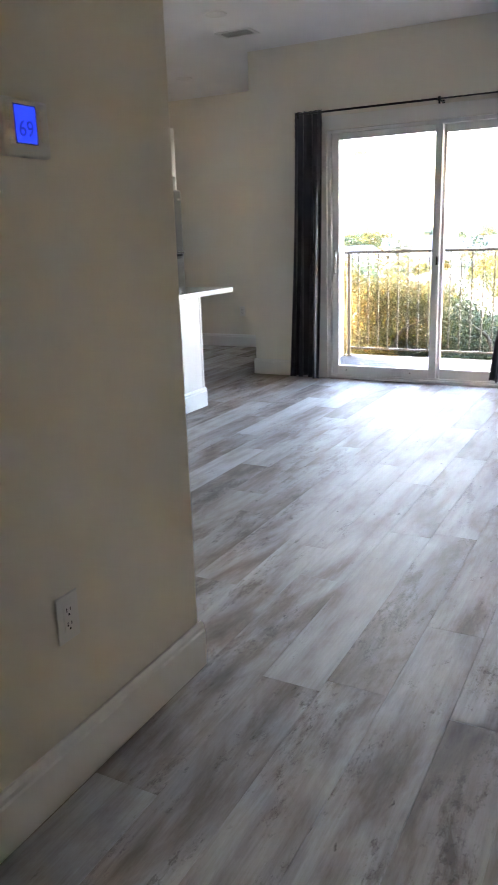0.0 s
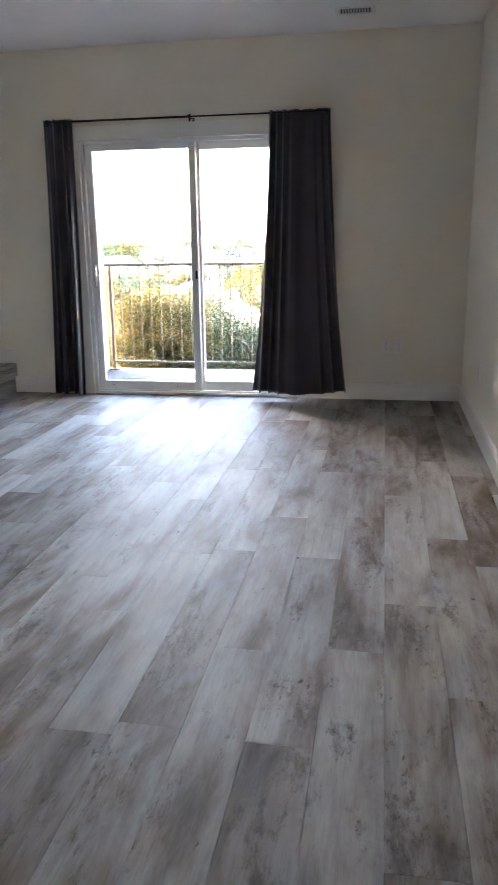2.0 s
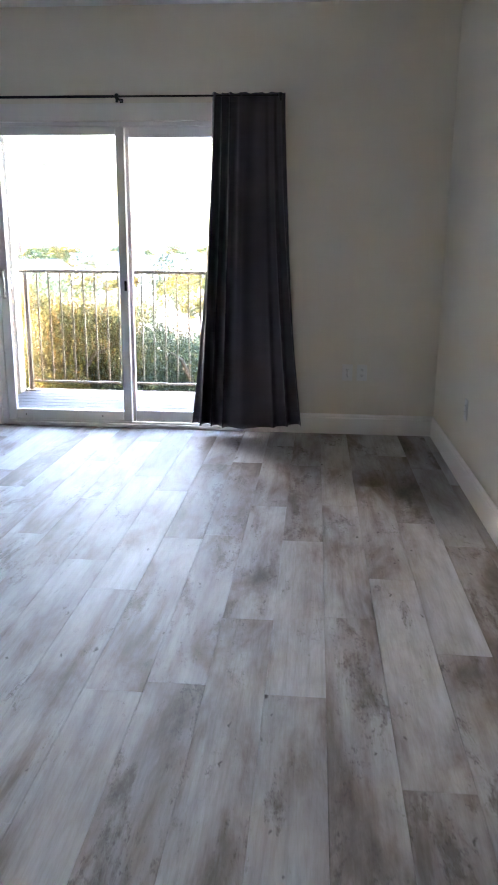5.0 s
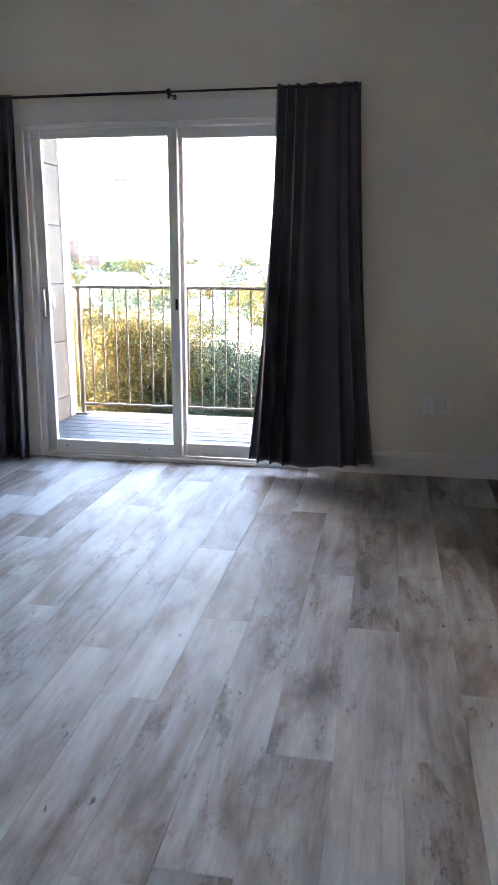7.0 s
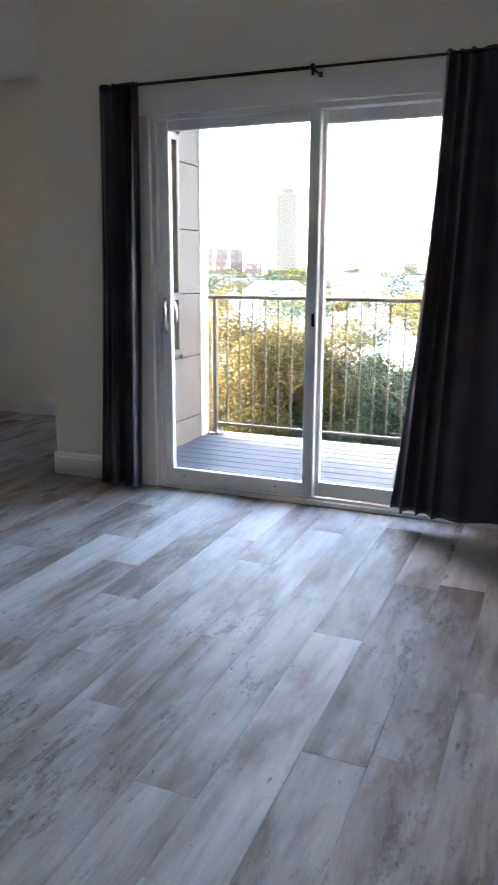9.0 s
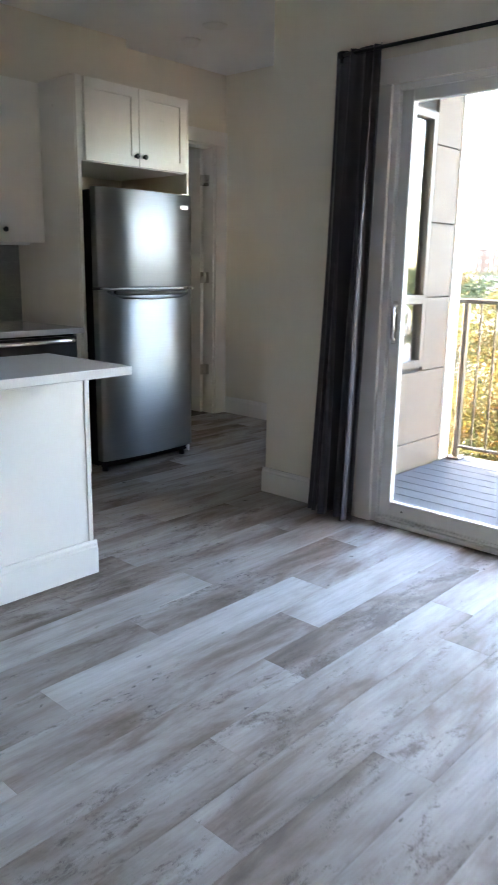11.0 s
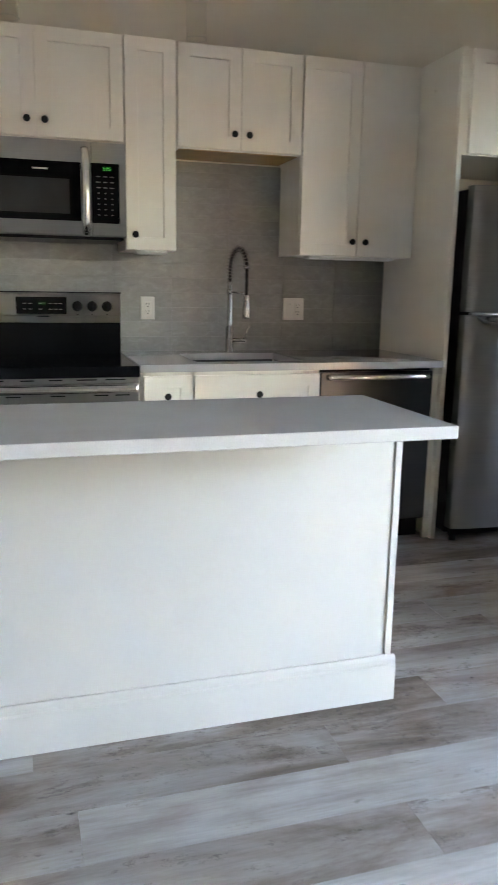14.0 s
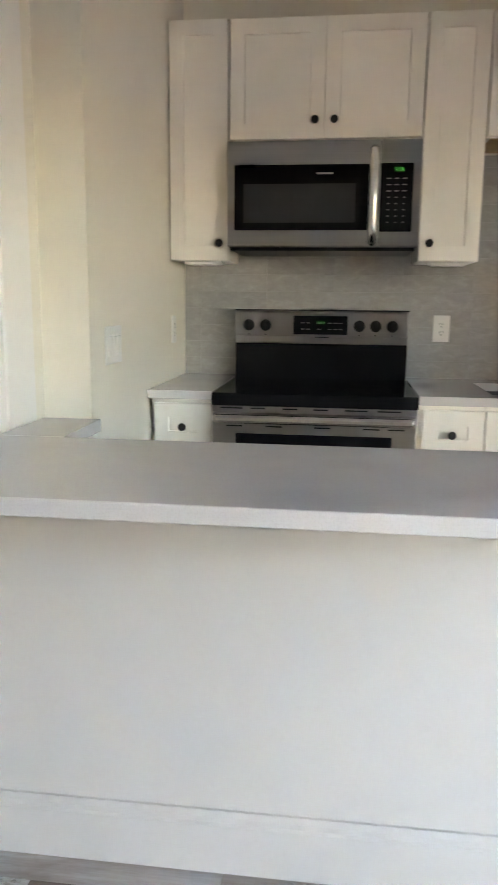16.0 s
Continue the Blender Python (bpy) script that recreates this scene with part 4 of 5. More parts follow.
solid("handle_recess", M_BLACK, [(FF - 0.01, FF + 0.034, -0.355, 0.225, 1.108, 1.138)], lo, 0.008, "dark handle recess", 2)
bm = bmesh.new()
bx(bm, FF - 0.01, FF + 0.016, -0.44, 0.22, 1.143, 1.156, 0.003)
part("freezer_handle", bm, M_STEEL_D, up)
solid("badge", M_NICKEL, [(FF - 0.002, FF + 0.014, 0.195, 0.26, 1.645, 1.67)], up, 0.002, "small metal badge")
solid("badge_mark", M_WHITE, [(FF + 0.014, FF + 0.015, 0.205, 0.25, 1.654, 1.661)], up)
bm = bmesh.new()
bx(bm, FF - 0.06, FF - 0.005, FY1 - 0.09, FY1 - 0.02, 1.737, 1.747, 0.003)
part("hinge", bm, M_NICKEL, fr, "metal hinge")
bm = bmesh.new()
cyl(bm, (FF - 0.03, FY1 - 0.01, 1.147), (FF + 0.005, FY1 - 0.005, 1.147), 0.010, n=12)
part("hinge", bm, M_NICKEL, fr, "metal hinge")
for y in (FY0 + 0.05, FY1 - 0.05):
    for x in (FF - 0.06, -5.5):
        bm = bmesh.new()
        cyl(bm, (x, y, 0.0), (x, y, 0.036), 0.022, 0.016, 14)
        part("foot", bm, M_BLACK, fr)
solid("grille", M_BLACK, [(FF - 0.06, FF - 0.045, FY0 + 0.02, FY1 - 0.02, 0.03, 0.07)], fr)

# range
rg = thing("range", (-5.3, -2.385, 0), "stainless steel electric range with a black glass cooktop, oven door closed", "range")
RY0, RY1 = -2.764, -2.006
solid("body", M_STEEL_D, [(KX + 0.02, -4.99, RY0, RY1, 0.02, 0.868)], rg, 0.003)
solid("cooktop", M_BGLASS, [(KX + 0.12, -4.935, RY0 - 0.002, RY1 + 0.002, 0.869, 0.917)], rg, 0.006, "black ceramic glass cooktop", 2)
for ring in ((-5.12, -2.58, 0.11), (-5.12, -2.18, 0.09), (-5.38, -2.58, 0.075), (-5.38, -2.18, 0.11)):
    n = 32
    for r0 in (ring[2], ring[2] * 0.6):
        bm = bmesh.new()
        a = [bm.verts.new((ring[0] + r0 * math.cos(2 * math.pi * k / n), ring[1] + r0 * math.sin(2 * math.pi * k / n), 0.9176)) for k in range(n)]
        b = [bm.verts.new((ring[0] + (r0 - 0.002) * math.cos(2 * math.pi * k / n), ring[1] + (r0 - 0.002) * math.sin(2 * math.pi * k / n), 0.9176)) for k in range(n)]
        for k in range(n):
            bm.faces.new((a[k], a[(k + 1) % n], b[(k + 1) % n], b[k]))
        part("burner_mark", bm, M_GREYGLASS, rg)
bm = bmesh.new()
bx(bm, KX + 0.01, -5.555, RY0, RY1, 0.868, 1.07, 0.004)
part("back_panel", bm, M_BGLASS, rg, "glossy black rear panel")
bm = bmesh.new()
bx(bm, KX + 0.01, -5.54, RY0 - 0.002, RY1 + 0.002, 1.102, 1.213, 0.006, 2)
bx(bm, KX + 0.01, -5.548, RY0, RY1, 1.07, 1.104, 0.004)
bg = part("backguard", bm, M_STEEL, rg, "stainless control panel")
solid("top_strip", M_BLACK, [(KX + 0.01, -5.543, RY0 - 0.003, RY1 + 0.003, 1.2135, 1.219)], bg)
solid("display", M_BGLASS, [(-5.5405, -5.5365, -2.505, -2.268, 1.112, 1.193)], bg, 0.002, "black glass clock display")
bm = bmesh.new()
for y in (-2.465, -2.44, -2.345, -2.32, -2.298, -2.392):
    for z in (1.135, 1.162):
        bx(bm, -5.5365, -5.536, y - 0.008, y + 0.008, z - 0.002, z + 0.002)
tagged(part("legend", bm, M_LEGEND, bg, "rows of small pale legends"), kind="stuff")
bm = bmesh.new()
bx(bm, -5.5365, -5.536, -2.40, -2.368, 1.158, 1.168)
part("clock", bm, M_DIM, bg, "dim green clock digits")
solid("maker_mark", M_DARK, [(-5.5405, -5.5395, -2.41, -2.35, 1.098, 1.102)], bg)
for y in (-2.703, -2.628, -2.217, -2.146, -2.074):
    bm = bmesh.new()
    lathe(bm, (-5.54, y, 1.150), (1, 0, 0), [(0, 0.025), (0.006, 0.025), (0.008, 0.021), (0.026, 0.019), (0.028, 0.017)], 22)
    bx(bm, -5.54, -5.508, y - 0.005, y + 0.005, 1.128, 1.176, 0.002)
    part("control_knob", bm, M_KNOB, rg, "round black control knob")
    solid("mark", M_DARK, [(-5.5405, -5.5395, y - 0.003, y + 0.003, 1.108, 1.112)], bg)
solid("front_strip", M_STEEL, [(-4.99, -4.955, RY0, RY1, 0.842, 0.868)], rg, 0.002)
bm = bmesh.new()
for y in (-2.735, -2.62, -2.5, -2.385, -2.27, -2.15):
    bx(bm, -4.9565, -4.954, y - 0.0, y + 0.055 + 0.03 * ((int(y * 100)) % 2), 0.856, 0.861)
tagged(part("vents", bm, M_DARK, rg, "dark vent slots"), kind="stuff")
od_ = solid("oven_door", M_STEEL, [(-4.99, -4.945, RY0 + 0.002, RY1 - 0.002, 0.20, 0.838)], rg, 0.004, "stainless oven door", 2)
bm = bmesh.new()
for y in (-2.71, -2.56, -2.38, -2.2, -2.11):
    bx(bm, -4.9455, -4.9445, y - 0.0, y + 0.06, 0.79, 0.795)
tagged(part("vents", bm, M_DARK, od_, "dark vent slots"), kind="stuff")
solid("oven_window", M_BGLASS, [(-4.9455, -4.943, -2.675, -2.095, 0.32, 0.765)], od_, 0.002, "black glass window")
bm = bmesh.new()
bx(bm, -4.925, -4.90, RY0 + 0.008, RY1 - 0.008, 0.806, 0.840, 0.012, 3)
for y in (RY0 + 0.03, RY1 - 0.03):
    bx(bm, -4.945, -4.92, y - 0.012, y + 0.012, 0.815, 0.835, 0.003)
part("handle", bm, M_SATIN, od_, "bright steel bar handle")
solid("drawer", M_STEEL, [(-4.99, -4.95, RY0 + 0.002, RY1 - 0.002, 0.03, 0.194)], rg, 0.004)

# microwave
mw = thing("microwave", (-5.47, -2.385, 1.46), "stainless steel over-the-range microwave, door closed, a green clock showing", "microwave")
MY0, MY1 = -2.763, -2.006
solid("body", M_STEEL_D, [(KX + 0.005, -5.32, MY0, MY1, 1.468, 1.8735)], mw, 0.003)
solid("base", M_BLACK, [(KX + 0.02, -5.30, MY0 + 0.01, MY1 - 0.01, 1.455, 1.4675)], mw, 0.003, "black underside with vents")
dr = solid("door", M_STEEL, [(-5.32, -5.285, MY0, -2.162, 1.470, 1.872)], mw, 0.004, "stainless door", 2)
solid("door_glass", M_BGLASS, [(-5.2855, -5.282, -2.735, -2.205, 1.533, 1.782)], dr, 0.003, "black glass")
solid("window", M_GREYGLASS, [(-5.2822, -5.2815, -2.698, -2.255, 1.562, 1.71)], dr, label="grey mesh window")
solid("maker_mark", M_NICKEL, [(-5.2822, -5.2815, -2.41, -2.345, 1.745, 1.752)], dr)
cp = solid("control_panel", M_STEEL, [(-5.32, -5.285, -2.158, MY1, 1.470, 1.872)], mw, 0.004, "stainless control side", 2)
solid("keypad", M_BGLASS, [(-5.2855, -5.282, -2.16, -2.035, 1.527, 1.784)], cp, 0.003, "black keypad")
bm = bmesh.new()
for j in range(8):
    z = 1.727 - j * 0.0235
    for i in range(3):
        y = -2.128 + i * 0.03
        w = 0.0085 if j in (0, 1, 2) else 0.0045
        bx(bm, -5.2822, -5.2816, y - w, y + w, z - 0.0022, z + 0.0022)
tagged(part("key_legends", bm, M_LEGEND, cp, "rows of small pale key legends"), kind="stuff")


def lettering(name, text, size, m, material, parent, label="", depth=0.0003):
    cu = bpy.data.curves.new(name, "FONT")
    cu.body, cu.size, cu.extrude = text, size, depth
    cu.align_x, cu.align_y = "CENTER", "CENTER"
    cu.materials.append(material)
    ob = new(name, cu)
    ob.parent = parent
    ob.matrix_basis = Matrix.Translation(-ORG[parent]) @ m
    return tagged(ob, label)


lettering("clock", "3:05", 0.022, pose(-5.2812, -2.09, 1.760, 90, 0, 90), M_GREEN, cp, "green clock digits reading 3:05")
bm = bmesh.new()
tube(bm, [(-5.286, -2.186, 1.835), (-5.262, -2.186, 1.825), (-5.246, -2.186, 1.78), (-5.240, -2.186, 1.65), (-5.246, -2.186, 1.54), (-5.262, -2.186, 1.50), (-5.286, -2.186, 1.49)], 0.019, 14)
part("handle", bm, M_SATIN, dr, "curved bright steel handle")

# outlets and switches


def plate(name, label, at, axis, sign, w=0.072, h=0.117, kinds=("outlet",)):
    """A wall plate centred at `at`; axis: the wall's normal; sign: which way it faces."""
    e = thing(name, at, label, "switch" if "switch" in kinds else "outlet")

    def b(bm, du0, du1, dz0, dz1, d0, d1, bev=0.0):
        x, y, z = at
        if axis == "x":
            bx(bm, x + sign * d0, x + sign * d1, y + du0, y + du1, z + dz0, z + dz1, bev)
        else:
            bx(bm, x + du0, x + du1, y + sign * d0, y + sign * d1, z + dz0, z + dz1, bev)
    bm = bmesh.new()
    b(bm, -w / 2, w / 2, -h / 2, h / 2, 0.0002, 0.006, 0.002)
    part("cover", bm, M_WHITE, e)
    n = len(kinds)
    for i, k in enumerate(kinds):
        c = (i - (n - 1) / 2) * 0.046
        bm = bmesh.new()
        b(bm, c - 0.017, c + 0.017, -0.034, 0.034, 0.006, 0.0085 if k == "outlet" else 0.010, 0.001)
        f = part("receptacle" if k == "outlet" else "rocker", bm, M_WHITE, e)
        bm = bmesh.new()
        if k == "outlet":
            for dz in (-0.018, 0.018):
                b(bm, c - 0.008, c - 0.0055, dz - 0.002, dz + 0.008, 0.0084, 0.0088)
                b(bm, c + 0.0045, c + 0.007, dz - 0.001, dz + 0.007, 0.0084, 0.0088)
                b(bm, c - 0.0025, c + 0.0025, dz - 0.012, dz - 0.007, 0.0084, 0.0088)
            part("slots", bm, M_DARK, e)
        else:
            b(bm, c - 0.004, c + 0.004, 0.026, 0.028, 0.0098, 0.0103)
            part("mark", bm, M_DARK, e)
    return e


# ---- backsplash tiles ----
TXF = KX + 0.010
bs = thing("backsplash", (KX + 0.004, -1.7, CZ1), "grey stone-look tile backsplash in thin stacked courses", "backsplash", "", "structure")
solid("grout", M_GROUT, [(KX, KX + 0.0075, YS + 0.002, -0.5115, CZ1, 1.875)], bs)
tmesh = {}


def tile_at(y0, y1, z0, z1):
    key = (round(y1 - y0, 3), round(z1 - z0, 3))
    if key not in tmesh:
        w, h, b, d = key[0], key[1], 0.0006, 0.0088
        bm = bmesh.new()
        back = [bm.verts.new(p) for p in ((0, 0, 0), (0, w, 0), (0, w, h), (0, 0, h))]
        mid = [bm.verts.new((d - b, q[1], q[2])) for q in ((0, 0, 0), (0, w, 0), (0, w, h), (0, 0, h))]
        fro = [bm.verts.new(p) for p in ((d, b, b), (d, w - b, b), (d, w - b, h - b), (d, b, h - b))]
        bm.faces.new(fro)
        for k in range(4):
            n = (k + 1) % 4
            bm.faces.new((back[k], back[n], mid[n], mid[k]))
            bm.faces.new((mid[k], mid[n], fro[n], fro[k]))
        me = bpy.data.meshes.new("tile")
        bm.to_mesh(me)
        bm.free()
        me.materials.append(M_TILE)
        tmesh[key] = me
    o = new("tile", tmesh[key])
    o.parent = bs
    o.location = Vector((KX + 0.001, y0, z0)) - bs.location


TH, TW = 0.0755, 0.3045
for j in range(13):
    z0 = 0.9245 + j * TH - 0.004
    z1 = min(z0 + TH - 0.0016, 1.873)
    z0 = max(z0, CZ1 + 0.001)
    y = -2.6365 - 2 * TW + 0.0 * j
    while y < -0.512:
        a, b = max(y, YS + 0.003), min(y + TW - 0.0014, -0.5125)
        y += TW
        if b - a < 0.01:
            continue
        m_ = (a + b) / 2
        if z0 > 1.46 and not (-1.9 < m_ < -1.0):
            continue
        tile_at(a, b, z0, z1)

plate("outlet", "white double outlet on the tiled backsplash", (TXF, -1.852, 1.141), "x", 1)
plate("outlet", "white two-gang plate with a switch and an outlet on the backsplash", (TXF, -1.048, 1.142), "x", 1, 0.118, 0.117, ("switch", "outlet"))
plate("light_switch", "white three-gang rocker switch plate on the kitchen end wall", (-4.55, YS, 1.11), "y", 1, 0.165, 0.12, ("switch", "switch", "switch"))
plate("outlet", "white outlet on the kitchen end wall above the worktop", (-5.42, YS, 1.13), "y", 1)
plate("outlet", "white wall outlet beside the curtain", (-0.625, 0, 0.450), "y", -1)
plate("outlet", "white cable socket plate near the corner", (-0.522, 0, 0.450), "y", -1)
plate("outlet", "white outlet on the side wall near the far corner", (0, -1.12, 0.432), "x", -1)
plate("outlet", "white outlet on the long side wall", (0, -3.213, 0.434), "x", -1)
plate("outlet", "white outlet low on the entry wall", (TX, -5.20, 0.437), "x", 1)
plate("outlet", "white outlet on the nook's far wall", (-4.93, YN, 0.42), "y", -1)

# ---- thermostat ----
tm = thing("thermostat", (TX, -5.188, 1.49), "white wall thermostat with a lit blue screen reading 69", "thermostat")
T0, T1, U0, U1 = -5.250, -5.126, 1.437, 1.543
solid("case", M_WHITE, [(TX, TX + 0.022, T0, T1, U0, U1)], tm, 0.005, seg=2)
solid("screen", M_LCD, [(TX + 0.0222, TX + 0.0228, -5.220, -5.164, 1.462, 1.530)], tm, label="lit blue screen")
solid("screen_rim", M_BLACK, [(TX + 0.0215, TX + 0.0225, -5.222, -5.162, 1.460, 1.532)], tm)
lettering("digits", "69", 0.042, pose(TX + 0.0232, -5.192, 1.487, 90, 0, 90), M_LCDINK, tm, "dark digits reading 69")
for z in (1.528, 1.515, 1.502, 1.488, 1.462):
    solid("button", M_WHITE, [(TX + 0.0218, TX + 0.0245, -5.241, -5.228, z - 0.004, z + 0.004)], tm, 0.001)
for z in (1.52, 1.508, 1.47):
    solid("button", M_WHITE, [(TX + 0.0218, TX + 0.0245, -5.152, -5.140, z - 0.004, z + 0.004)], tm, 0.001)

# ---- island ----
il = thing("island", (-3.8, -2.3, 0), "white panelled kitchen island with a tall baseboard", "island")
IX0, IX1, IY0, IY1 = -3.90, -3.655, -3.12, -1.437
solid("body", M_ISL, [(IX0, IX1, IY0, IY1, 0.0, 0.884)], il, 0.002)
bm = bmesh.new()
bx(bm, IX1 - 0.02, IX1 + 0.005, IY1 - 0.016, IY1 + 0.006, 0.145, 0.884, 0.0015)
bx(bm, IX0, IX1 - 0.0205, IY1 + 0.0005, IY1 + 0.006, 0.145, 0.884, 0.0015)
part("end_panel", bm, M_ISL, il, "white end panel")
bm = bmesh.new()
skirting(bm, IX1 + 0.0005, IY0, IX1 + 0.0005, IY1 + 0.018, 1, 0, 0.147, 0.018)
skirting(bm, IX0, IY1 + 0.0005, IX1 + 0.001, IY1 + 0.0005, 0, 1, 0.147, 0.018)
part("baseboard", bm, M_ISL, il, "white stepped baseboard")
bm = bmesh.new()
for k in range(3):
    y0 = IY0 + 0.01 + k * 0.555
    bx(bm, IX0 - 0.02, IX0, y0, y0 + 0.55, 0.11, 0.87, 0.0015)
part("door", bm, M_CAB, il)
iw = thing("worktop", (-3.65, -2.3, CZ0), "long pale grey quartz island worktop with an overhanging edge", "worktop")
solid("slab", M_QUARTZ, [(-3.93, -3.365, -3.124, -1.432, 0.886, CZ1 + 0.002)], iw, 0.003, seg=2)
solid("return", M_QUARTZ, [(-4.219, -3.9305, -3.124, -2.955, 0.886, CZ1 + 0.002)], iw, 0.001)
rc = thing("return_cabinet", (-4.07, -3.05, 0), "white cabinet end beneath the worktop return", "cabinet")
solid("body", M_CAB, [(-4.218, -3.925, -3.12, -2.965, 0.0, 0.884)], rc, 0.002)

# ---- pendants ----
def pendant(y):
    x, zb = -4.03, 1.955
    ro = 0.029
    e = thing("pendant_light", (x, y, H), "clear glass cylinder pendant with a chrome cap, unlit", "pendant light", "pendants over the island")
    bm = bmesh.new()
    lathe(bm, (x, y, H - 0.0005), (0, 0, -1), [(0, 0.06), (0.012, 0.06), (0.02, 0.05), (0.022, 0.008), (0.03, 0.006)], 28)
    part("canopy", bm, M_CHROME, e)
    bm = bmesh.new()
    cyl(bm, (x, y, H - 0.02), (x, y, zb + 0.22), 0.003, n=8)
    part("cord", bm, M_BMETAL, e)
    bm = bmesh.new()
    lathe(bm, (x, y, zb + 0.235), (0, 0, -1), [(0, 0.010), (0.01, 0.024), (0.012, 0.030), (0.05, 0.030)], 24)
    part("cap", bm, M_CHROME, e)
    bm = bmesh.new()
    n = 32
    rings = [[bm.verts.new((x + ro * math.cos(2 * math.pi * k / n), y + ro * math.sin(2 * math.pi * k / n), z)) for k in range(n)] for z in (zb, zb + 0.19)]
    for k in range(n):
        f = bm.faces.new((rings[0][k], rings[0][(k + 1) % n], rings[1][(k + 1) % n], rings[1][k]))
        f.smooth = True
    rim = bmesh.new()
    tube(rim, [(x + ro * math.cos(2 * math.pi * k / 24), y + ro * math.sin(2 * math.pi * k / 24), zb) for k in range(25)], 0.0016, 6)
    part("rim", rim, M_CLEAR, e, "thick glass rim")
    g = part("glass_shade", bm, M_CLEAR, e, "clear seeded glass cylinder")
    g.visible_shadow = False
    return e


pendant(-1.967)
pendant(-2.487)

# ---- ceiling fittings ----


def downlight(x, y):
    e = thing("recessed_light", (x, y, H), "round white recessed ceiling light, unlit", "recessed light", "recessed ceiling lights")
    bm = bmesh.new()
    lathe(bm, (x, y, H - 0.0005), (0, 0, -1), [(0, 0.085), (0.004, 0.083), (0.007, 0.07), (0.006, 0.06), (0.003, 0.055)], 32)
    part("trim", bm, M_WHITE, e)
    bm = bmesh.new()
    lathe(bm, (x, y, H - 0.0045), (0, 0, -1), [(0, 0.052), (0.001, 0.05)], 28)
    part("lens", bm, M_WHITE, e)


downlight(-3.585, -1.151)
downlight(-4.97, 0.60)
sm = thing("smoke_detector", (-5.33, 0.72, H), "round white smoke detector on the ceiling", "smoke detector")
bm = bmesh.new()
lathe(bm, (-5.33, 0.72, H - 0.0005), (0, 0, -1), [(0, 0.07), (0.015, 0.07), (0.018, 0.06), (0.034, 0.052), (0.042, 0.04), (0.043, 0.01)], 28)
part("case", bm, M_WHITE, sm)


def vent(x0, x1, y0, y1):
    e = thing("ceiling_vent", ((x0 + x1) / 2, (y0 + y1) / 2, H), "white slatted air vent in the ceiling", "air vent", "ceiling vents")
    solid("frame", M_WHITE, [(x0, x1, y0, y0 + 0.025, H - 0.006, H - 0.0003), (x0, x1, y1 - 0.025, y1, H - 0.006, H - 0.0003), (x0, x0 + 0.03, y0 + 0.025, y1 - 0.025, H - 0.006, H - 0.0003), (x1 - 0.03, x1, y0 + 0.025, y1 - 0.025, H - 0.006, H - 0.0003)], e)
    solid("backing", M_DARK, [(x0 + 0.03, x1 - 0.03, y0 + 0.025, y1 - 0.025, H - 0.002, H - 0.0006)], e)
    n = 12
    for i in range(n):
        x = x0 + 0.035 + (x1 - x0 - 0.07) * i / (n - 1)
        solid("slat", M_WHITE, [(x - 0.003, x + 0.003, y0 + 0.025, y1 - 0.025, H - 0.0045, H - 0.0022)], e)


vent(-3.86, -3.55, -0.70, -0.50)
vent(-1.05, -0.77, -0.60, -0.43)

# ---- outdoors ----
setting("ground", M_GROUND, [(-3000, 3000, -400, 3000, GZ - 1, GZ)], "pale sunlit ground reaching the horizon", category="ground")
# dark sheet under the trees: its shade is in the colour
setting("lawn", M_GRASS, [(-30, 30, 1.95, 30, GZ, GZ + 0.05)], "planting and lawn beneath the trees, their shade put into a dark colour", category="lawn")


def leaves(bm_v, c, r, n, size, rng, squash=1.0):
    """Add n small leaves round c: their corners to bm_v, four a leaf."""
    d = rng.normal(size=(n, 3)) * (1, 1, squash)
    d /= np.linalg.norm(d, axis=1)[:, None]
    p = np.array(c) + d * (r * (0.25 + 0.8 * rng.random(n) ** 0.7))[:, None]
    u = rng.uniform(-1, 1, (n, 3))
    u /= np.linalg.norm(u, axis=1)[:, None]
    v = np.cross(u, rng.uniform(-1, 1, (n, 3)))
    v /= np.linalg.norm(v, axis=1)[:, None]
    s = (size * rng.uniform(0.6, 1.3, n))[:, None]
    bm_v.append(np.stack([p - u * s, p + v * s * 0.5, p + u * s, p - v * s * 0.5], 1).reshape(-1, 3))


def leaf_mesh(name, chunks, origin, material):
    v = np.concatenate(chunks) - np.array(origin)
    me = bpy.data.meshes.new(name)
    me.vertices.add(len(v))
    me.vertices.foreach_set("co", v.astype(np.float32).ravel())
    me.loops.add(len(v))
    me.loops.foreach_set("vertex_index", np.arange(len(v), dtype=np.int32))
    me.polygons.add(len(v) // 4)
    me.polygons.foreach_set("loop_start", np.arange(0, len(v), 4, dtype=np.int32))
    me.update(calc_edges=True)
    me.materials.append(material)
    return new(name, me)


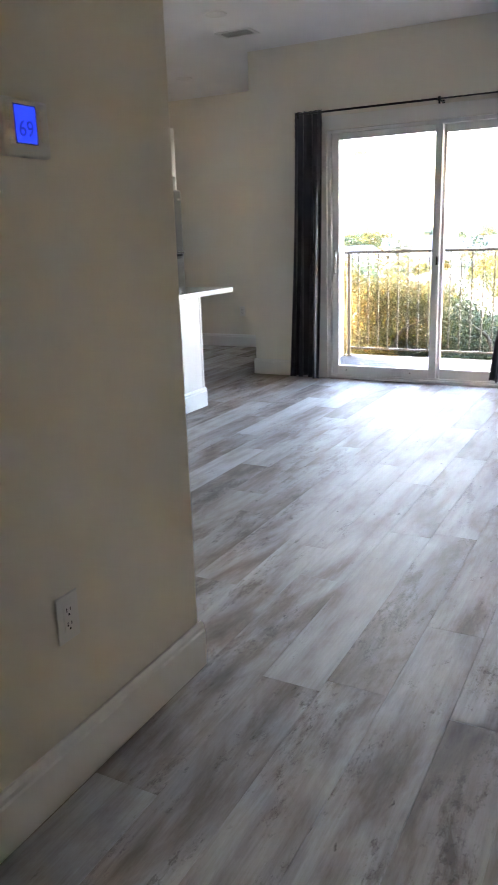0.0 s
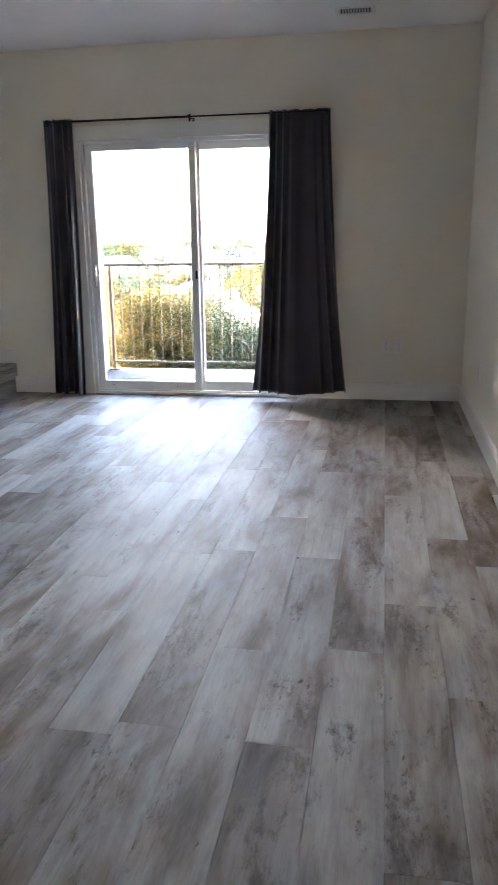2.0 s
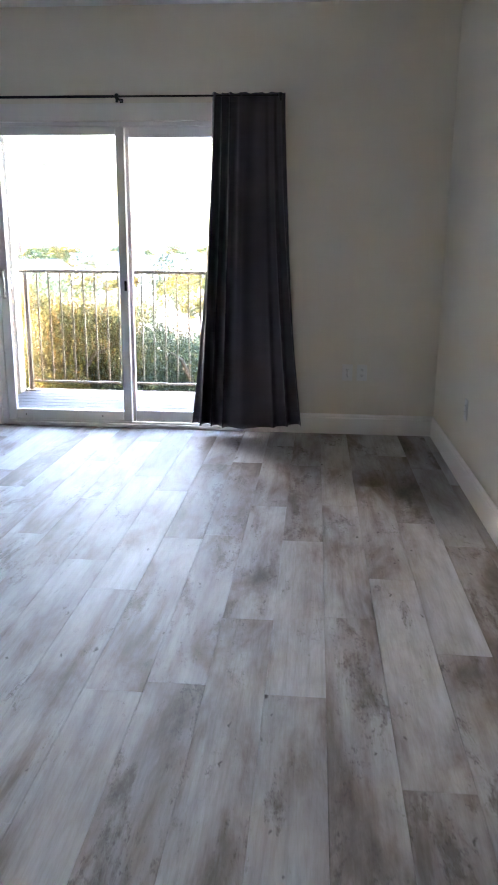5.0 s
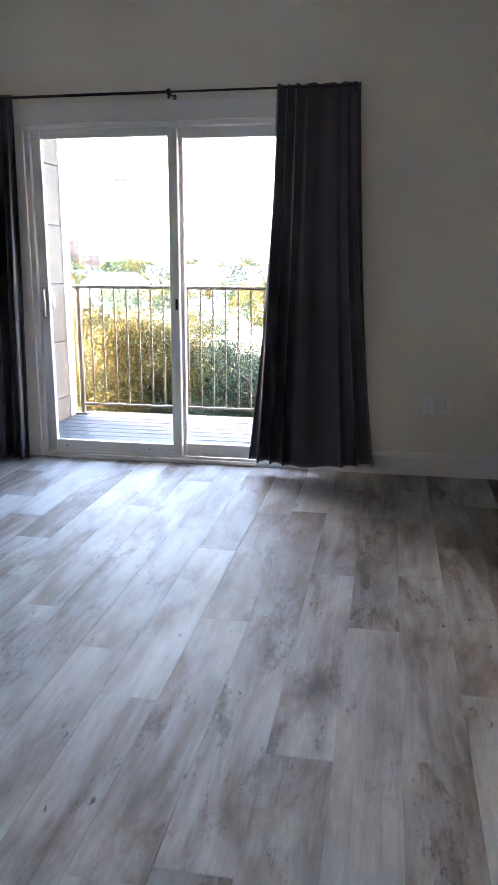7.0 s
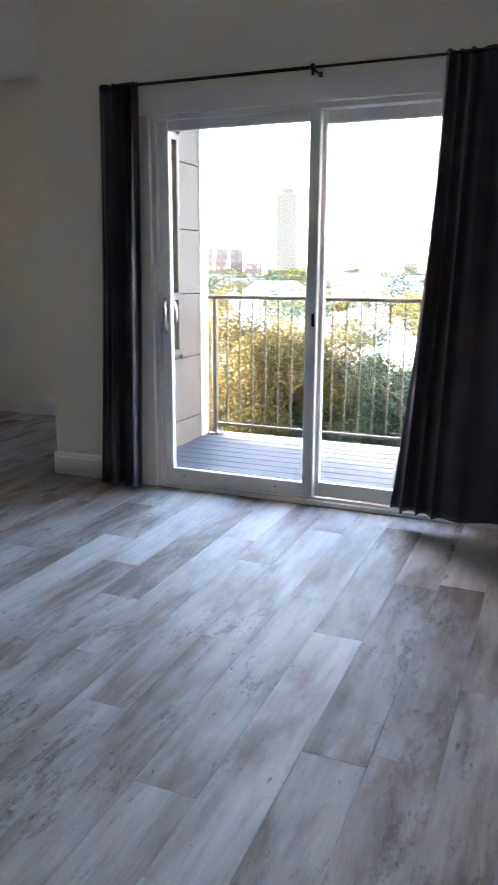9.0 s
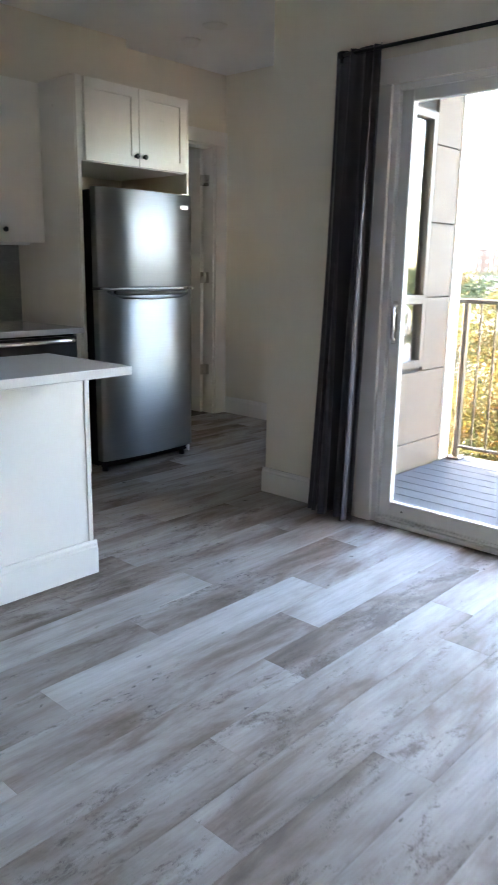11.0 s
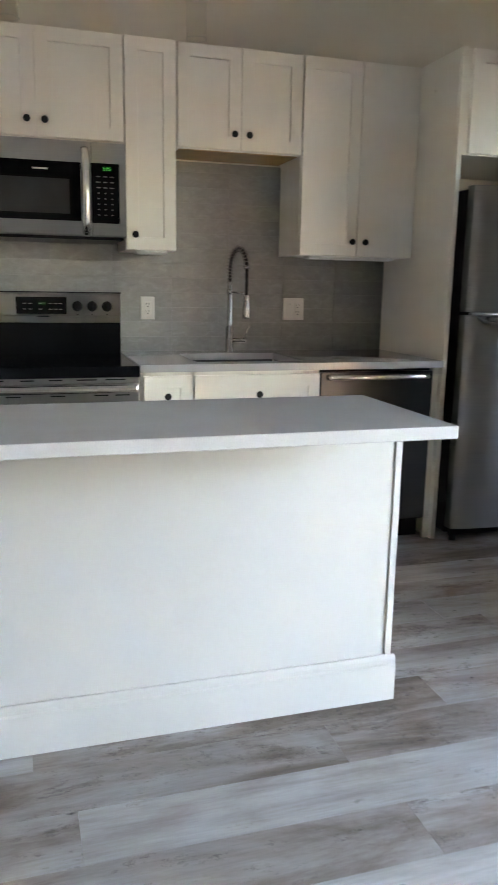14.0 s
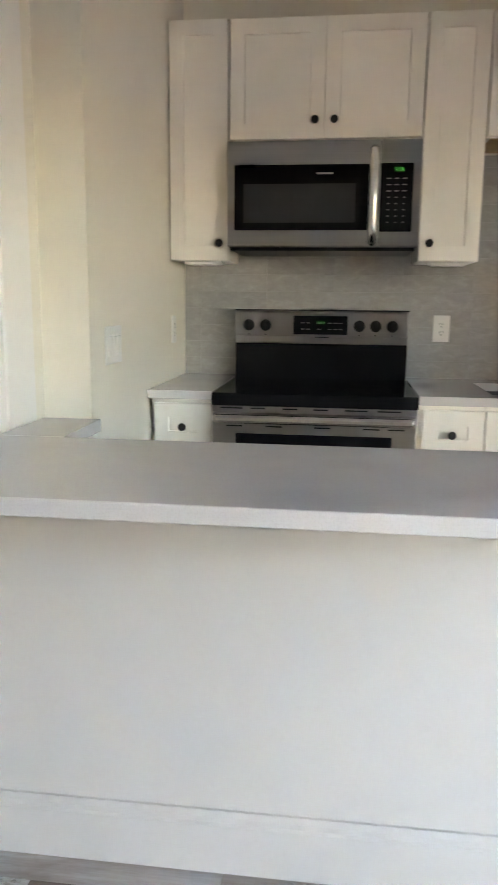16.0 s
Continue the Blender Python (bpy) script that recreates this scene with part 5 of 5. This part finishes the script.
def tree(x, y, top, rad, material, label, seed, nl=9000, size=0.06, cat="tree"):
    rnd, rng = random.Random(seed), np.random.default_rng(seed)
    e = thing("tree", (x, y, GZ), label, cat, "trees below the balcony")
    bm = bmesh.new()
    trunk_top = top - rad * 1.1
    pts = [(x, y, GZ), (x + 0.1, y, GZ + 2), (x - 0.05, y + 0.1, trunk_top)]
    for a, b, r0, r1 in ((0, 1, 0.22, 0.17), (1, 2, 0.17, 0.09)):
        cyl(bm, pts[a], pts[b], r0, r1, 10, False)
    clumps = []
    for k in range(34):
        an, h = rnd.uniform(0, 6.283), rnd.random()
        rr = rad * (0.35 + 0.65 * math.sin(math.pi * min(1, 0.18 + 0.75 * (1 - h)))) * rnd.uniform(0.35, 1.0)
        z = top - 0.4 - (1 - h) * rad * 2.4 + rnd.uniform(-0.3, 0.1)
        c = (x + rr * math.cos(an), y + rr * math.sin(an), z)
        clumps.append(c)
        base = Vector((x, y, max(GZ + 2, z - rad * 0.9)))
        mid = base.lerp(Vector(c), 0.5) + Vector((0, 0, 0.25))
        cyl(bm, base, mid, 0.05, 0.03, 6, False)
        cyl(bm, mid, c, 0.03, 0.008, 6, False)
    for k in range(12):
        an, q = rnd.uniform(0, 6.283), rad * 0.45 * rnd.random()
        clumps.append((x + q * math.cos(an), y + q * math.sin(an), top - rad * (0.75 + 1.3 * rnd.random())))
    part("trunk", bm, M_BARK, e)
    v = []
    for c in clumps:
        leaves(v, c, rad * rnd.uniform(0.20, 0.40), int(4.2 * nl) // len(clumps), size * 0.48, rng)
    leaf_mesh("crown", v, (x, y, GZ), material).parent = e
    return e


tree(-4.2, 4.5, -0.35, 1.5, M_LEAF_B, "dense green tree close to the railing", 18, 15000)
tree(-2.2, 5.3, -0.75, 1.5, M_LEAF_B, "green tree with a ragged top close to the railing", 19, 14000)
tree(-4.55, 5.3, 1.15, 1.0, M_LEAF_A, "tall slender tree with bright yellow autumn leaves", 1, 14000, 0.05)
tree(-4.35, 7.3, 0.55, 1.3, M_LEAF_A, "autumn tree with orange-tipped leaves", 15, 13000, 0.055)
tree(-7.6, 9.6, 0.75, 1.9, M_LEAF_A, "yellow and orange tree behind the corner board", 16, 13000, 0.06)
tree(-3.6, 8.6, 0.1, 1.7, M_LEAF_A, "autumn tree with yellow and orange leaves", 2, 16000, 0.055)
tree(-6.0, 7.2, 0.55, 1.6, M_LEAF_B, "dense green tree near the balcony corner", 17, 15000)
tree(-5.0, 6.6, -0.5, 2.0, M_LEAF_B, "dense green tree turning yellow", 3, 20000)
tree(-1.9, 8.4, -0.75, 2.0, M_LEAF_B, "dense green tree with yellow tips", 4, 18000)
tree(1.3, 9.2, -0.7, 2.0, M_LEAF_B, "dense green tree with pale tips", 5, 7000)
tree(-9.6, 10.0, 0.2, 2.2, M_LEAF_B, "green tree by the neighbouring facade", 6, 6000)
tree(-3.1, 5.4, -0.25, 1.2, M_LEAF_B, "slim green tree close to the railing", 20, 11000)
tree(-3.3, 7.3, 0.45, 1.3, M_LEAF_B, "rounded green tree with yellowing tips", 21, 13000)
tree(-2.5, 5.6, 0.47, 1.1, M_LEAF_B, "small green tree close to the railing", 22, 10000)
tree(-2.9, 6.6, -0.75, 1.9, M_LEAF_B, "low dense green tree", 7, 16000)
tree(0.3, 6.8, -2.2, 2.0, M_LEAF_B, "low green tree below the balcony", 8, 7000)

tree(-7.5, 13.5, -1.3, 2.6, M_LEAF_B, "dense green tree further back", 9, 14000, 0.08)
tree(-3.2, 13.0, -2.4, 2.4, M_LEAF_A, "orange and green tree further back", 10, 14000, 0.08)
tree(0.8, 13.5, -2.3, 2.5, M_LEAF_B, "green tree further back", 11, 12000, 0.08)
tree(-5.0, 10.6, -2.2, 2.4, M_LEAF_B, "dark green tree in the shade", 12, 14000, 0.075)
tree(-0.6, 10.6, -2.0, 2.4, M_LEAF_B, "dark green tree in the shade of the others", 13, 14000, 0.075)

# far line of trees
rnd, rng = random.Random(21), np.random.default_rng(21)
for material, share, name, label in ((M_LEAF_A, 0, "distant_autumn_trees", "far band of yellow and orange trees at the horizon"), (M_LEAF_B, 1, "distant_green_trees", "far band of green trees among the roofs")):
    v = []
    for k in range(420):
        an = radians(rnd.uniform(-48, 30))
        d = rnd.choice((80, 105, 140, 180, 230, 300, 380, 480)) * rnd.uniform(0.88, 1.12)
        h = rnd.uniform(4, 7.5) if d < 170 else rnd.uniform(6.5, 11.0)
        cx_, cy_ = d * math.sin(an), d * math.cos(an)
        if d < 130 and rnd.random() < 0.5:
            continue
        for q in range(5):
            c = (cx_ + rnd.uniform(-0.4, 0.4) * h, cy_ + rnd.uniform(-2, 2), GZ + h * rnd.uniform(0.35, 0.8))
            leaves(v, c, h * rnd.uniform(0.2, 0.32), 70, 0.0018 * d + 0.08, rng)
    tagged(leaf_mesh(name, v, (0, 0, 0), material), label, "trees", "", "stuff")


def block(name, az, d, w, dep, top, material, floors, cols, label, turn=0.0):
    """A far building seen in the direction az (degrees to the right of +y) at distance d."""
    cx_, cy_ = -0.98 + d * math.sin(radians(az)), -3.9 + d * math.cos(radians(az))
    e = thing(name, (cx_, cy_, GZ), label, "building")
    a = radians(-az + turn)
    e.rotation_euler = (0, 0, a)
    o = Vector((cx_, cy_, GZ))
    ht = top - GZ

    def lp(nm, mt, boxes, lab=""):
        bm = bmesh.new()
        for b in boxes:
            bx(bm, *b)
        me_ = bpy.data.meshes.new(nm)
        bmesh.ops.recalc_face_normals(bm, faces=bm.faces[:])
        bm.to_mesh(me_)
        bm.free()
        me_.materials.append(mt)
        ob = new(nm, me_)
        ob.parent = e
        return ob
    lp("wall", material, [(-w / 2, w / 2, -dep / 2, dep / 2, 0, ht)])
    lp("roof", M_ROOF, [(-w / 2 - 0.2, w / 2 + 0.2, -dep / 2 - 0.2, dep / 2 + 0.2, ht, ht + 0.5)])
    fh, cw = ht / floors, w / cols
    for j in range(floors):
        for i in range(cols):
            x0 = -w / 2 + (i + 0.25) * cw
            lp("window", M_FARWIN, [(x0, x0 + cw * 0.5, -dep / 2 - 0.05, -dep / 2 + 0.02, (j + 0.3) * fh, (j + 0.8) * fh)])
    return e


for az in (-25.6, -24.5, -23.38):
    block("apartment_building", az, 300, 5.0, 10, 8.5, M_BRICK, 6, 2, "red brick apartment tower with rows of windows")
block("brick_building", -22.1, 290, 6.2, 10, 3.2, M_BRICK, 4, 2, "low square red brick building")
block("high_rise", -19.7, 900, 25, 20, 84, M_STONE, 26, 6, "pale concrete high-rise tower, hazy in the distance")
block("high_rise", -19.7, 900, 16, 12, 90, M_STONE, 2, 3, "narrow top storey on the pale high-rise tower")
block("brick_building", -34.0, 260, 14, 12, 3.0, M_BRICK, 4, 4, "long red brick building")
block("far_office", -10.6, 520, 9, 10, 5.2, M_STONE, 4, 3, "small pale office block on the horizon")
block("far_office", -15.2, 450, 12, 10, 2.6, M_SIDING, 3, 5, "low pale office block among far trees")
block("far_office", -7.0, 600, 16, 10, 3.8, M_STONE, 3, 5, "wide pale office block on the horizon")


def house(az, d, w, dep, eave, ridge, label, roof=None, turn=15):
    cx_, cy_ = -0.98 + d * math.sin(radians(az)), -3.9 + d * math.cos(radians(az))
    e = thing("house", (cx_, cy_, GZ), label, "house")
    e.rotation_euler = (0, 0, radians(-az + turn))

    def lp(nm, mt, bm):
        bmesh.ops.recalc_face_normals(bm, faces=bm.faces[:])
        me_ = bpy.data.meshes.new(nm)
        bm.to_mesh(me_)
        bm.free()
        me_.materials.append(mt)
        ob = new(nm, me_)
        ob.parent = e
    bm = bmesh.new()
    bx(bm, -w / 2, w / 2, -dep / 2, dep / 2, 0, eave)
    lp("wall", M_SIDING, bm)
    bm = bmesh.new()
    q = [bm.verts.new(p) for p in ((-w / 2 - .3, -dep / 2 - .3, eave), (w / 2 + .3, -dep / 2 - .3, eave), (w / 2 + .3, dep / 2 + .3, eave), (-w / 2 - .3, dep / 2 + .3, eave), (-w / 2 - .3, 0, ridge), (w / 2 + .3, 0, ridge))]
    for fc in ((0, 1, 5, 4), (2, 3, 4, 5), (0, 4, 3), (1, 2, 5), (0, 3, 2, 1)):
        bm.faces.new([q[i] for i in fc])
    lp("roof", roof or M_SHINGLE, bm)
    for i in range(3):
        for j in range(2):
            bm = bmesh.new()
            x0 = -w / 2 + (i + 0.3) * w / 3
            bx(bm, x0, x0 + 1.0, -dep / 2 - 0.05, -dep / 2 + 0.02, 1.0 + j * 2.8, 2.4 + j * 2.8)
            lp("window", M_FARWIN, bm)


house(-12.5, 190, 12, 9, 5.6, 8.0, "pale house with a dark pitched roof among far trees")
house(-9.5, 210, 14, 9, 5.6, 8.3, "pale house with a dark roof behind yellow trees")
house(-6.5, 180, 11, 9, 5.4, 7.7, "pale two-storey house with a dark roof")
house(-16.5, 240, 12, 9, 5.6, 8.2, "far pale house with a dark pitched roof")
house(-14.4, 98, 6.0, 7, 3.3, 5.0, "small pale house with its gable in full sun", M_ROOF, 75)
hr = random.Random(5)
for k in range(16):
    az = -28 + 2.6 * k + hr.uniform(-0.8, 0.8)
    roof, colour = ((M_SHINGLE, "dark"), (M_REDROOF, "rust-red"), (M_SHINGLE, "dark"))[hr.randrange(3)]
    house(az, hr.uniform(150, 330), hr.uniform(9, 15), 9, hr.uniform(4.6, 6.4), hr.uniform(7.2, 9.0), "far pale house with a " + colour + " pitched roof among trees", roof, hr.uniform(-40, 60))
lot = setting("flat_roof", M_ROOF, [(-40, 14, 24, 62, GZ, GZ + 3.2)], "broad pale flat roof below, in full sun", category="roof")

# ---- floor planks ----
PW, PL = 0.184, 1.238
pm = {}


def plank_mesh(w, l, tone):
    key = (round(w, 3), round(l, 3), tone)
    if key not in pm:
        b, c = 0.0003, 0.0006
        bm = bmesh.new()
        o = [bm.verts.new(p) for p in ((0, 0, -0.006), (w, 0, -0.006), (w, l, -0.006), (0, l, -0.006))]
        m_ = [bm.verts.new(p) for p in ((b, b, -c), (w - b, b, -c), (w - b, l - b, -c), (b, l - b, -c))]
        t = [bm.verts.new(p) for p in ((2 * b, 2 * b, 0), (w - 2 * b, 2 * b, 0), (w - 2 * b, l - 2 * b, 0), (2 * b, l - 2 * b, 0))]
        bm.faces.new(t)
        for k in range(4):
            n = (k + 1) % 4
            bm.faces.new((m_[k], m_[n], t[n], t[k]))
            bm.faces.new((o[k], o[n], m_[n], m_[k]))
        me = bpy.data.meshes.new("plank")
        bm.to_mesh(me)
        bm.free()
        me.materials.append(M_FLOOR[tone])
        pm[key] = me
    return pm[key]


fl = thing("floor", (-2.5, -3, 0), "grey-brown weathered wood-look vinyl plank floor", "floor", "", "structure")
prnd = random.Random(11)
known = {-15: -1.27, -14: -1.685, -13: -1.168, -12: -1.615, -11: -2.107, -10: -1.165, -9: -1.475, -7: -2.159, -6: -1.64, -5: -2.43, -4: -5.175, -3: -2.145, 0: -2.12, 1: -1.61, 2: -3.735, 4: -3.348}
# the print of planks, by row and by the plank's place in it, counted from the joint above
tones = {(-15, -1): "brown", (-15, 0): "brown", (-14, -1): "brown", (-14, 0): "brown", (-13, -1): "pale", (-13, 0): "mixed", (-12, -1): "mixed", (-12, 0): "brown", (-11, -1): "brown", (-11, 0): "pale", (-11, 1): "mixed",
         (-10, -1): "mixed", (-10, 0): "pale", (-9, -1): "mixed", (-9, 0): "brown", (-7, 0): "mixed", (-6, 0): "mixed", (-7, -1): "brown", (-5, -1): "mixed", (-4, 0): "brown", (-4, 1): "mixed",
         (0, -1): "pale", (0, 0): "brown", (0, -2): "mixed", (2, 0): "pale", (2, -1): "brown", (2, 1): "mixed", (1, -1): "mixed", (4, -1): "mixed", (4, 0): "brown", (-3, -2): "pale", (-3, -3): "mixed"}
for k in range(-27, 6):
    xa = -0.985 + PW * k
    xb = min(xa + PW, 0.0)
    ylo, yhi = (YB, 0.02) if xa > XW - 0.1 else (TY, YN)
    if xb < TX - 0.12 and xa > XW - 0.1:
        ylo = TY
    if xb < -4.34:
        ylo = TY
    xa2 = max(xa, -5.88)
    if xb <= xa2 or xb - xa2 < 0.02:
        continue
    first = start = known.get(k, prnd.uniform(-PL, 0) - 2)
    while start > ylo:
        start -= PL
    y = start
    while y < yhi:
        a, b = max(y, ylo), min(y + PL, yhi)
        tone = tones.get((k, round((y - first) / PL)), prnd.choice(("pale", "mixed", "mixed", "mixed", "brown")))
        y += PL
        if b - a < 0.02:
            continue
        o = new("plank", plank_mesh(xb - xa2, b - a, tone))
        o.parent = fl
        o.location = Vector((xa2, a, 0)) - fl.location
